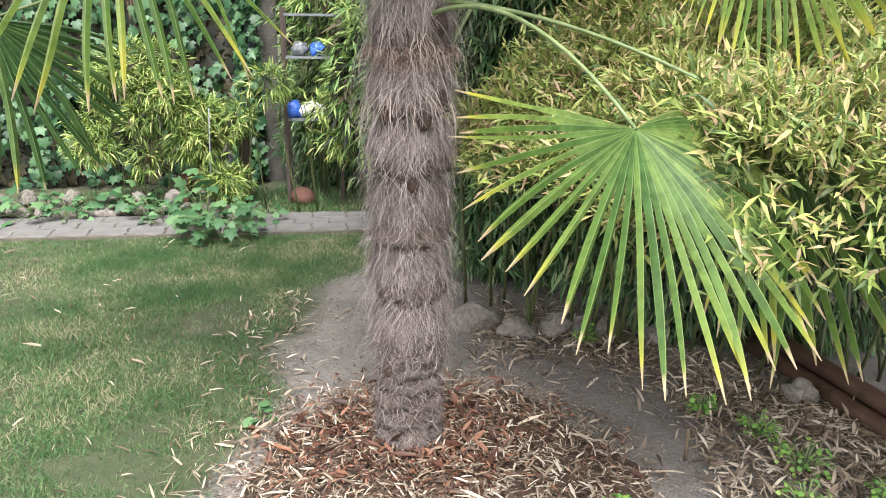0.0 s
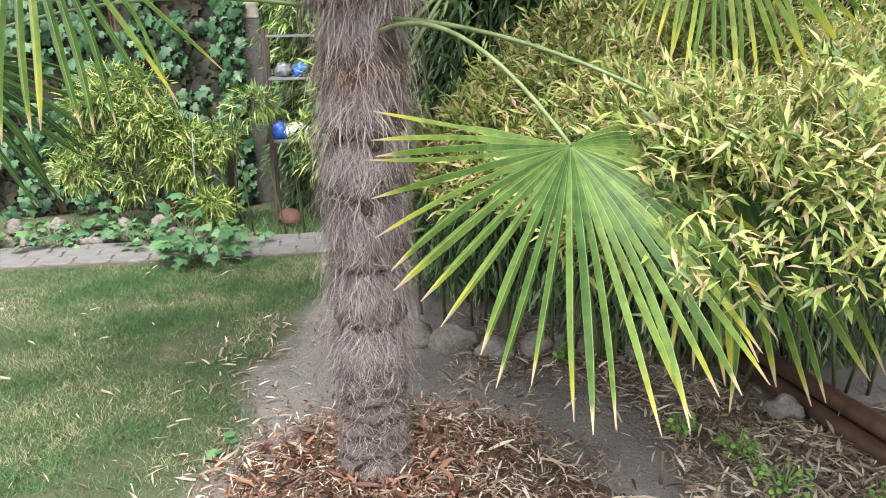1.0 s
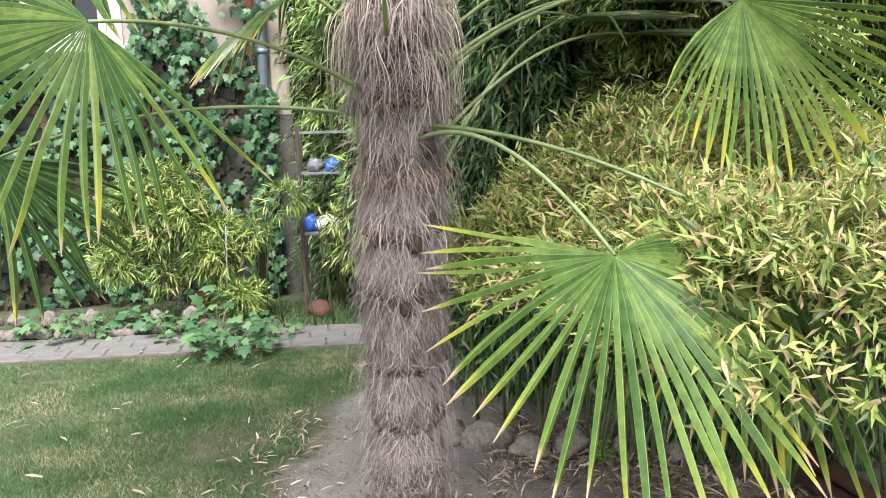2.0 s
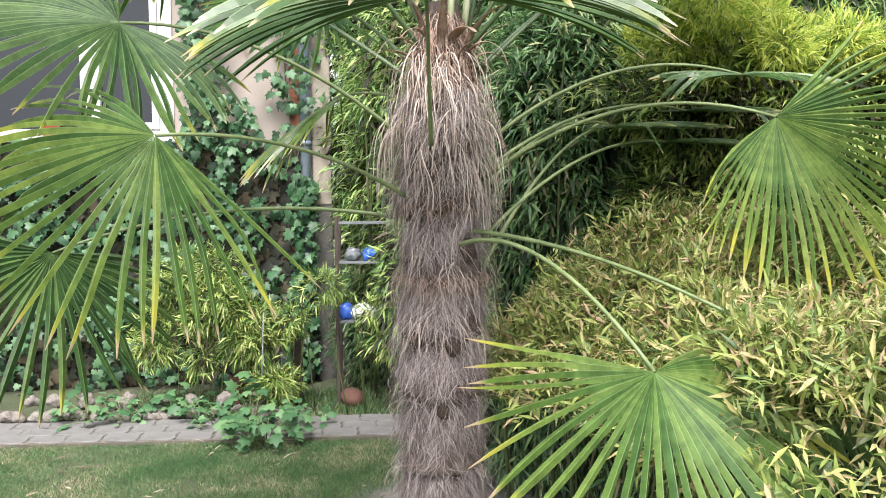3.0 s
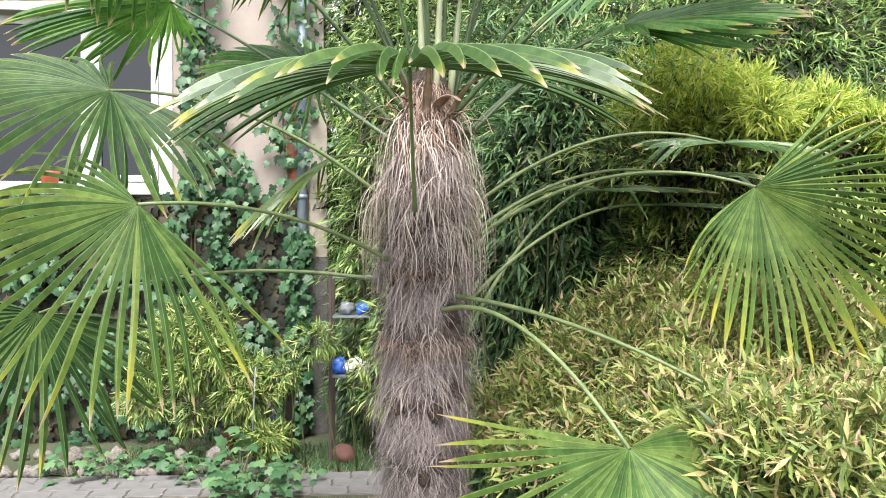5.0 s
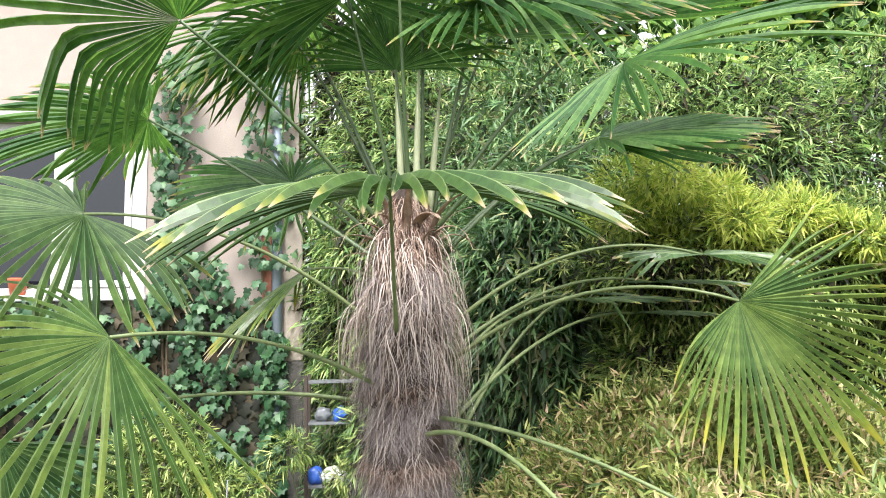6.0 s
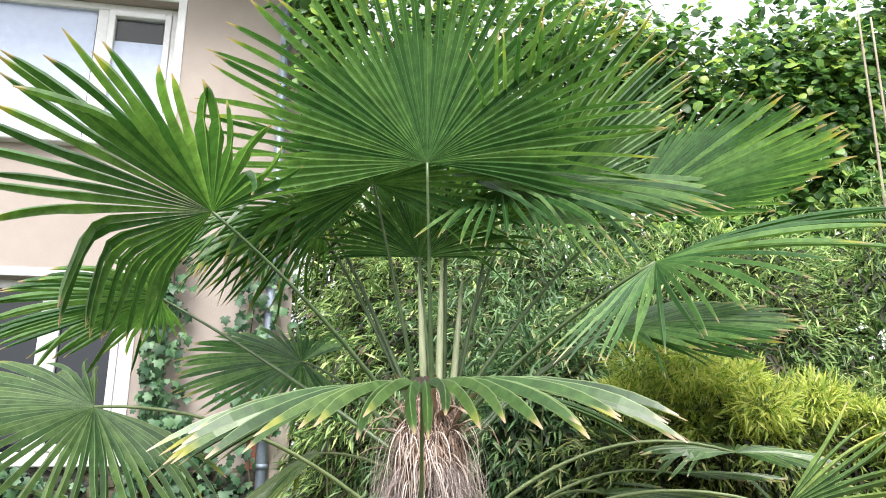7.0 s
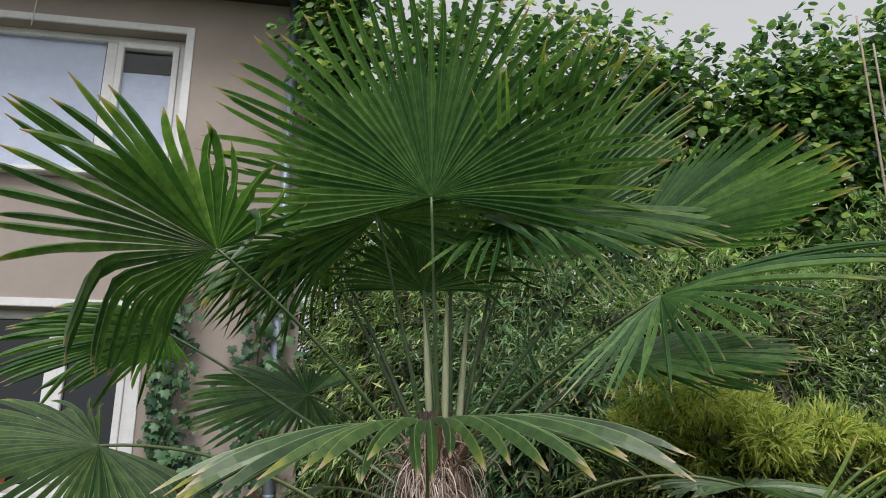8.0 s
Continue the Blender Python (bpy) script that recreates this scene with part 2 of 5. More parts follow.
MAT_SOFFIT = plain_material("soffit_board", (0.045, 0.032, 0.025), (0.08, 0.06, 0.05), 5, 0.8, 0.3, 0.003, squash=(1, 8, 1))
MAT_TILE = plain_material("roof_tile", (0.12, 0.06, 0.045), (0.20, 0.10, 0.07), 4, 0.9, 0.5, 0.006)
# Lavender tint puts the sky's reflection on the panes into the cloth colour.
MAT_BLIND = plain_material("blind_cloth", (0.70, 0.73, 0.92), (0.78, 0.81, 0.97), 2, 0.9, 0.1, 0.001)
MAT_UNLIT_ROOM = plain_material("unlit_room", (0.008, 0.010, 0.016), (0.018, 0.02, 0.03), 0.4, 0.9, 0.0, fine=1.5)
MAT_RUST = plain_material("rusty_steel", (0.062, 0.036, 0.028), (0.165, 0.092, 0.066), 10, 0.55, 0.4, 0.002, 0.2)
MAT_WOOD = plain_material("stained_wood", (0.09, 0.035, 0.022), (0.17, 0.075, 0.045), 5, 0.7, 0.3, 0.003, squash=(1, 9, 9))
MAT_CLAY = plain_material("clay", (0.075, 0.034, 0.026), (0.14, 0.062, 0.045), 8, 0.85, 0.3, 0.003)
MAT_BLUE = plain_material("blue_plastic", (0.02, 0.07, 0.42), (0.05, 0.16, 0.62), 9, 0.4, 0.2, 0.004)
MAT_GREY = plain_material("grey_metal", (0.17, 0.18, 0.20), (0.26, 0.275, 0.295), 6, 0.5, 0.1, 0.001, 0.3)


def soil_and_lawn(n, l, p):
    g, sep = n.new("ShaderNodeNewGeometry"), n.new("ShaderNodeSeparateXYZ")
    l.new(g.outputs["Position"], sep.inputs[0])
    edge = n.new("ShaderNodeMath")
    edge.operation = "MULTIPLY_ADD"
    l.new(noise_of(n, l, 2.2, 5, 0.65), edge.inputs[0])
    edge.inputs[1].default_value = 0.5
    l.new(sep.outputs["X"], edge.inputs[2])
    mask = ramp(n, [(0.0, (1, 1, 1)), (0.12, (0, 0, 0))])
    shift = n.new("ShaderNodeMath")
    shift.operation = "ADD"
    shift.inputs[1].default_value = 0.40
    l.new(edge.outputs[0], shift.inputs[0])
    l.new(shift.outputs[0], mask.inputs[0])
    far, wave, ring = n.new("ShaderNodeVectorMath"), n.new("ShaderNodeMath"), ramp(n, [(0.60, (0, 0, 0)), (0.66, (1, 1, 1))])
    far.operation = "DISTANCE"
    far.inputs[1].default_value = (1.2, 3.6, 0)
    l.new(g.outputs["Position"], far.inputs[0])
    wave.operation = "MULTIPLY_ADD"
    wave.inputs[1].default_value = 0.25
    l.new(far.outputs["Value"], wave.inputs[0])
    blur = n.new("ShaderNodeMath")
    blur.operation = "MULTIPLY"
    blur.inputs[1].default_value = 0.22
    l.new(noise_of(n, l, 1.6, 5, 0.65), blur.inputs[0])
    l.new(blur.outputs[0], wave.inputs[2])
    l.new(wave.outputs[0], ring.inputs[0])
    big, small = noise_of(n, l, 3, 5), noise_of(n, l, 60, 4, 0.75)
    soil = ramp(n, [(0.3, (0.16, 0.145, 0.137)), (0.7, (0.27, 0.245, 0.228))])
    l.new(big, soil.inputs[0])
    turf = ramp(n, [(0.3, (0.05, 0.072, 0.03)), (0.55, (0.085, 0.095, 0.05)), (0.72, (0.17, 0.15, 0.11))])
    l.new(noise_of(n, l, 1.7, 6, 0.7), turf.inputs[0])
    lawn = mixed(n, l, 1.0, mask.outputs[0], ring.outputs[0], "LIGHTEN")
    c = mixed(n, l, lawn, soil.outputs[0], turf.outputs[0])
    c = mixed(n, l, 0.5, c, mixed(n, l, small, (0.4, 0.4, 0.4), (1.1, 1.1, 1.1)), "MULTIPLY")
    l.new(c, p.inputs["Base Color"])
    p.inputs["Roughness"].default_value = 0.95
    relief(n, l, p, small, 0.9, 0.014)


MAT_GROUND = material("soil_and_lawn", soil_and_lawn)


def window_glass(n, l, p):
    p.inputs["Base Color"].default_value = (0.6, 0.65, 0.7, 1)
    p.inputs["Roughness"].default_value = 0.02
    t, mx, f = n.new("ShaderNodeBsdfTransparent"), n.new("ShaderNodeMixShader"), n.new("ShaderNodeBsdfGlossy")
    fr = n.new("ShaderNodeFresnel")
    fr.inputs["IOR"].default_value = 1.3
    f.inputs["Roughness"].default_value = 0.12
    t.inputs["Color"].default_value = (0.95, 0.97, 0.98, 1)
    l.new(fr.outputs[0], mx.inputs[0])
    l.new(t.outputs[0], mx.inputs[1])
    l.new(f.outputs[0], mx.inputs[2])
    l.new(mx.outputs[0], n["Material Output"].inputs["Surface"])


MAT_GLASS = material("window_glass", window_glass)


def unlit_room_glass(n, l, p):
    # Opaque near-black base stands in for the unlit room seen through clear glass.
    p.inputs["Base Color"].default_value = (0.006, 0.009, 0.014, 1)
    p.inputs["Roughness"].default_value = 0.05
    p.inputs["Specular IOR Level"].default_value = 0.45


MAT_UNLIT_ROOM_GLASS = material("unlit_room_window_glass", unlit_room_glass)

# ---- builders ----
rng = np.random.default_rng(7)


def mesh_of(name, verts, faces, mat, smooth=False):
    me = bpy.data.meshes.new(name)
    me.from_pydata([tuple(v) for v in verts], [], [tuple(f) for f in faces])
    me.materials.append(mat)
    if smooth:
        me.polygons.foreach_set("use_smooth", [True] * len(me.polygons))
    me.update()
    return me


def part(name, bm, mat, parent=None, label="", smooth=False):
    """One mesh object from a bmesh or a mesh, under a thing or a part."""
    if isinstance(bm, bmesh.types.BMesh):
        me = bpy.data.meshes.new(name)
        bm.to_mesh(me)
        bm.free()
        me.materials.append(mat)
        if smooth:
            me.polygons.foreach_set("use_smooth", [True] * len(me.polygons))
    else:
        me = bm
    ob = new(name, me)
    ob.parent = parent
    return tagged(ob, label)


def thing(name, label, category, m=None, group="", kind=""):
    ob = new(name)
    ob.empty_display_size = 0.1
    if m is not None:
        ob.matrix_world = m
    return tagged(ob, label, category, group, kind)


def box(bm, x0, x1, y0, y1, z0, z1, bevel=0.0):
    m = Matrix.Translation(((x0 + x1) / 2, (y0 + y1) / 2, (z0 + z1) / 2)) @ Matrix.Diagonal((x1 - x0, y1 - y0, z1 - z0, 1))
    made = bmesh.ops.create_cube(bm, size=1, matrix=m)["verts"]
    if bevel:
        edges = list({e for v in made for e in v.link_edges})
        bmesh.ops.bevel(bm, geom=edges, offset=bevel, segments=2, affect="EDGES", clamp_overlap=True)
    return bm


def boxes(*rows, bevel=0.0):
    bm = bmesh.new()
    for r in rows:
        box(bm, *r, bevel=bevel)
    return bm


def tube(points, radii, sides=8, name="tube", mat=None, cap=True):
    """A round tube along a line of points; one mesh."""
    pts = [Vector(q) for q in points]
    verts, faces = [], []
    side = None
    for i, q in enumerate(pts):
        d = (pts[min(i + 1, len(pts) - 1)] - pts[max(i - 1, 0)]).normalized()
        if side is None:
            side = d.orthogonal().normalized()
        side = (side - d * side.dot(d)).normalized()
        up = d.cross(side)
        for k in range(sides):
            a = 2 * math.pi * k / sides
            verts.append(q + (side * math.cos(a) + up * math.sin(a)) * radii[i])
    for i in range(len(pts) - 1):
        for k in range(sides):
            a, b = i * sides + k, i * sides + (k + 1) % sides
            faces.append((a, b, b + sides, a + sides))
    if cap:
        faces.append(tuple(range(sides - 1, -1, -1)))
        faces.append(tuple(range((len(pts) - 1) * sides, len(pts) * sides)))
    return mesh_of(name, verts, faces, mat, True)


def unit(v):
    return v / np.maximum(np.linalg.norm(v, axis=1, keepdims=True), 1e-9)


def scatter(name, template, faces, at, long, face, size, width, mat):
    """Many copies of a small flat shape in one mesh. Each lies with its length along long and its face towards face."""
    a = unit(long)
    b = unit(np.cross(face, a))
    c = np.cross(a, b)
    t = np.array(template, float)
    size, width = np.broadcast_to(size, len(at)), np.broadcast_to(width, len(at))
    v = (at[:, None] + t[None, :, 0, None] * (a * size[:, None])[:, None] + t[None, :, 1, None] * (b * width[:, None])[:, None]
         + t[None, :, 2, None] * (c * size[:, None])[:, None]).reshape(-1, 3)
    k = len(t)
    loops = np.concatenate([np.array(f) for f in faces])
    starts, sizes, acc = [], [], 0
    for f in faces:
        starts.append(acc)
        sizes.append(len(f))
        acc += len(f)
    n = len(at)
    me = bpy.data.meshes.new(name)
    me.vertices.add(len(v))
    me.vertices.foreach_set("co", v.ravel())
    me.loops.add(acc * n)
    me.loops.foreach_set("vertex_index", (loops[None] + k * np.arange(n)[:, None]).ravel().astype(np.int32))
    me.polygons.add(len(faces) * n)
    me.polygons.foreach_set("loop_start", (np.array(starts)[None] + acc * np.arange(n)[:, None]).ravel().astype(np.int32))
    me.materials.append(mat)
    me.update(calc_edges=True)
    me.validate()
    return me


LANCE = [(0, 0, 0), (0.40, -0.5, 0.03), (0.42, 0, -0.01), (0.40, 0.5, 0.03), (1, 0, -0.14)]
LANCE_FACES = [(0, 1, 2), (0, 2, 3), (1, 4, 2), (2, 4, 3)]
CURL = [(0, -0.2, 0.02), (0, 0.2, 0.02), (0.3, -0.5, 0.16), (0.3, 0, 0.03), (0.3, 0.5, 0.13), (0.7, -0.45, 0.20), (0.7, 0, 0.07), (0.7, 0.42, 0.10), (1, 0, 0.22)]
CURL_FACES = [(0, 2, 3), (0, 3, 1), (1, 3, 4), (2, 5, 6, 3), (3, 6, 7, 4), (5, 8, 6), (6, 8, 7)]
STRIP = [(0, -0.35, 0), (0, 0.35, 0), (0.5, -0.5, 0.06), (0.5, 0.5, 0.06), (1, 0, 0.0)]
STRIP_FACES = [(0, 2, 3, 1), (2, 4, 3)]
BLADE = [(0, -0.5, 0), (0, 0.5, 0), (0.6, 0.35, 0.1), (0.6, -0.35, 0.1), (1, 0, 0.35)]
BLADE_FACES = [(0, 1, 2, 3), (3, 2, 4)]
# five-lobed leaf
LOBED = [(0.05, 0, 0), (-0.1, -0.22, -0.05), (0.12, -0.52, -0.08), (0.3, -0.34, 0), (0.62, -0.46, -0.08), (0.66, -0.22, 0), (1, 0, -0.12),
         (0.66, 0.22, 0), (0.62, 0.46, -0.08), (0.3, 0.34, 0), (0.12, 0.52, -0.08), (-0.1, 0.22, -0.05), (0.4, 0, 0.06)]
LOBED_FACES = [(0, 1, 2, 3, 12), (12, 3, 4, 5), (12, 5, 6, 7), (12, 7, 8, 9), (0, 12, 9, 10, 11)]
OVAL = [(0, 0, 0), (0.15, -0.36, 0), (0.5, -0.45, -0.04), (0.8, -0.28, -0.06), (1, 0, -0.14), (0.8, 0.28, -0.06), (0.5, 0.45, -0.04), (0.15, 0.36, 0), (0.5, 0, 0.05)]
OVAL_FACES = [(0, 1, 2, 8), (8, 2, 3, 4), (8, 4, 5, 6), (0, 8, 6, 7)]


def stuff(name, me, label="", parent=None, category="", kind="stuff"):
    ob = new(name, me)
    ob.parent = parent
    return tagged(ob, label, category, "", kind)


def sprays(at, out, per, length, spread=0.9, sag=0.35):
    """Leaf fans at twig ends: places, lengths and faces of per leaves round each outward direction."""
    n = len(at)
    d = np.repeat(unit(out), per, 0) + rng.normal(0, spread * 0.55, (n * per, 3))
    d[:, 2] -= sag
    p = np.repeat(at, per, 0) + rng.normal(0, length * 0.25, (n * per, 3))
    f = np.repeat(out, per, 0) * 0.6 + np.array((0, -0.2, 0.9)) + rng.normal(0, 0.5, (n * per, 3))
    return p, unit(d), f


def blob_points(n, centre, radii, lump=0.22, shell=0.25, zmin=-9, scale=1.6, seed=0.0, stray=0.0):
    """Points near the surface of a lumpy ellipsoid, with outward directions."""
    d = unit(rng.normal(0, 1, (n, 3)))
    r = np.array([1 + lump * noise.noise(Vector(v) * scale * 2 + Vector((seed, 3.1, seed * 2))) + 0.5 * lump * noise.noise(Vector(v) * scale * 6 + Vector((7, seed, 1))) for v in d])
    depth = 1 - shell * rng.random(n) ** 1.6 + np.where(rng.random(n) < stray, rng.uniform(0, 0.22, n), 0)
    p = np.array(centre) + d * np.array(radii) * (r * depth)[:, None]
    keep = p[:, 2] > zmin
    o = unit(d / np.array(radii))
    return p[keep], o[keep]


# ---- ground ----
def lawn_edge(y):
    """x of the ragged border between lawn and bare soil."""
    y += 0.35
    e = -0.66 - 0.10 * math.sin(3.1 * y + 0.5) - 0.06 * math.sin(8.3 * y)
    return e + max(0.0, y - 5.0) * 1.2


def build_ground():
    xs = np.concatenate([[-400, -60, -15, -7], np.linspace(-4.5, 4.5, 91), [7, 15, 60, 400]])
    ys = np.concatenate([[-400, -60, -15, -4], np.linspace(-1, 9, 101), [12, 20, 60, 400]])
    verts = []
    for y in ys:
        for x in xs:
            z = 0.012 * noise.noise(Vector((x * 1.7, y * 1.7, 0))) + 0.006 * noise.noise(Vector((x * 6, y * 6, 2))) - 0.012 if abs(x) < 5 and -2 < y < 10 else -0.02
            verts.append((x, y, z))
    w = len(xs)
    faces = [(j * w + i, j * w + i + 1, (j + 1) * w + i + 1, (j + 1) * w + i) for j in range(len(ys) - 1) for i in range(w - 1)]
    tagged(new("ground", mesh_of("ground", verts, faces, MAT_GROUND, True)), "patchy lawn giving way to bare grey soil", "ground", kind="structure")


build_ground()


def close_lawn(x, y):
    """1 on the short lawn by the palm, falling to 0 over the rest of the garden."""
    return np.clip((x + 0.577 * y + 0.95) / 0.8 + rng.normal(0, 0.12, len(x)), 0, 1) * np.clip((y - 1.7) / 0.5, 0, 1)


def build_grass():
    n = 330000
    x, y = rng.uniform(-3.9, -0.2, n), rng.uniform(1.9, 5.62, n)
    e = np.array([lawn_edge(v) for v in y])
    patch = np.array([noise.noise(Vector((a * 1.5, b * 1.5, 5))) + 0.6 * noise.noise(Vector((a * 4.5, b * 4.5, 8))) for a, b in zip(x, y)])
    bald = (np.hypot((x + 1.0) / 0.19, (y - 4.02) / 0.22) < 1) | (np.hypot((x + 0.66) / 0.24, (y - 2.72) / 0.16) < 1) | (np.hypot((x + 0.95) / 0.20, (y - 2.75) / 0.10) < 1)
    keep = (rng.random(n) < np.clip((e - x) / 0.22 + 0.45, 0, 1) * np.clip(0.85 + patch * 0.9, 0.2, 1)) & (rng.random(n) < close_lawn(x, y)) & (y < 5.66 + 0.2 * x) & ~(bald & (rng.random(n) < 0.7))
    x, y = x[keep], y[keep]
    at = np.stack([x, y, np.full(len(x), -0.012)], 1)
    up = np.stack([rng.normal(0, 0.8, len(x)), rng.normal(0, 0.8, len(x)), np.ones(len(x))], 1)
    stuff("lawn_grass", scatter("lawn_grass", BLADE, BLADE_FACES, at, up, rng.normal(0, 1, (len(x), 3)), rng.uniform(0.014, 0.036, len(x)), rng.uniform(0.0018, 0.0034, len(x)), MAT_GRASS),
          "short patchy lawn grass with dry straw-coloured spots", category="grass")


def build_far_grass():
    """Coarser tufts over the rest of the garden lawn."""
    n = 90000
    x, y = rng.uniform(-7, 6, n), rng.uniform(-4, 5.2, n)
    wobble = np.array([noise.noise(Vector((a, b, 9))) for a, b in zip(x, y)])
    keep = ((x > 2.8) | (rng.random(n) > close_lawn(x, y))) & (y < 4.4 + 0.2 * (x + 4.6)) & (np.hypot(x - 1.2, y - 3.6) > 2.15 + 0.4 * wobble)
    x, y = x[keep], y[keep]
    m = len(x)
    up = np.stack([rng.normal(0, 0.5, m), rng.normal(0, 0.5, m), np.ones(m)], 1)
    stuff("garden_grass", scatter("garden_grass", BLADE, BLADE_FACES, np.stack([x, y, np.full(m, -0.012)], 1), up, rng.normal(0, 1, (m, 3)), rng.uniform(0.03, 0.08, m), rng.uniform(0.006, 0.013, m), MAT_GRASS),
          "short lawn grass over the open garden", category="grass")


def build_bed_grass():
    """Rough grass and leaves between the path and the house corner."""
    n = 15000
    x, y = rng.uniform(-2.9, 0.1, n), rng.uniform(5.6, 7.0, n)
    keep = (y > 6.02 + 0.2 * (x + 1.0)) & (y < 6.75 + 0.25 * (x + 1.4))
    x, y = x[keep], y[keep]
    m = len(x)
    up = np.stack([rng.normal(0, 0.5, m), rng.normal(0, 0.5, m), np.ones(m)], 1)
    stuff("bed_grass", scatter("bed_grass", BLADE, BLADE_FACES, np.stack([x, y, np.full(m, -0.012)], 1), up, rng.normal(0, 1, (m, 3)), rng.uniform(0.03, 0.09, m), rng.uniform(0.003, 0.007, m), MAT_GRASS),
          "rough grass at the foot of the house corner", category="grass")


build_grass()
build_far_grass()
build_bed_grass()

# ---- the palm ----
PALM = thing("palm_tree", "windmill palm with shaggy fibre-covered trunk and fan leaves", "palm tree", pose(0, 2.95, 0))
PALM_INV = Matrix.Translation((0, -2.95, 0))


def trunk_axis(z):
    return np.array((0.004 - 0.008 * z, 0.02 + 0.125 * z, z))


BANDS = np.array([0.37, 0.53, 0.71, 0.92, 1.10, 1.29, 1.51, 1.74, 1.97])


def collar_share(z):
    """0 at the lower lip of each fibre collar, 1 at its top."""
    z = np.asarray(z, float) + 0.008 * np.sin(np.asarray(z, float) * 60)
    k = np.clip(np.searchsorted(BANDS, z) - 1, 0, len(BANDS) - 2)
    return np.clip((z - BANDS[k]) / (BANDS[k + 1] - BANDS[k]), 0, 1)


def trunk_hull(z):
    base = np.interp(z, [0, 0.10, 0.25, 0.36, 0.55, 0.9, 1.3, 1.46, 1.52, 1.66, 1.85, 1.98, 2.08, 2.2], [0.108, 0.090, 0.088, 0.097, 0.114, 0.119, 0.116, 0.110, 0.116, 0.122, 0.110, 0.091, 0.068, 0.045])
    rings = 0.042 * (0.42 - collar_share(z) ** 0.6) * np.clip((2.0 - z) * 3, 0, 1) * np.clip((z - 0.36) * 8, 0, 1)
    bands = 0.008 * np.sin(z * 2 * np.pi / 0.058 + 0.7 * np.sin(z * 23)) * np.clip((0.46 - z) * 6, 0, 1)
    return base + rings + bands


def trunk_radius(z):
    return float(trunk_hull(z))


def build_trunk():
    rows, sides = 150, 40
    verts, faces = [], []
    for i in range(rows + 1):
        z = -0.03 + 2.2 * i / rows
        c = trunk_axis(z)
        for k in range(sides):
            a = 2 * math.pi * k / sides
            r = trunk_radius(z) + 0.016 * noise.noise(Vector((math.cos(a) * 2, math.sin(a) * 2, z * 7)))
            verts.append((c[0] + r * math.cos(a), c[1] + r * math.sin(a), z))
    for i in range(rows):
        for k in range(sides):
            a, b = i * sides + k, i * sides + (k + 1) % sides
            faces.append((a, b, b + sides, a + sides))
    part("trunk", mesh_of("trunk", verts, faces, MAT_BARK, True), None, PALM, "dark brown ringed trunk under matted fibre")


SCARS = ((0.080, 3.052, 1.380, 0.034), (-0.098, 3.08, 1.505, 0.030), (0.046, 2.975, 1.095, 0.024), (-0.072, 2.985, 1.11, 0.022), (0.015, 2.955, 0.90, 0.018), (0.095, 3.03, 1.16, 0.022), (0.050, 2.965, 0.72, 0.020), (-0.040, 2.955, 0.74, 0.018), (-0.055, 2.905, 0.30, 0.016))


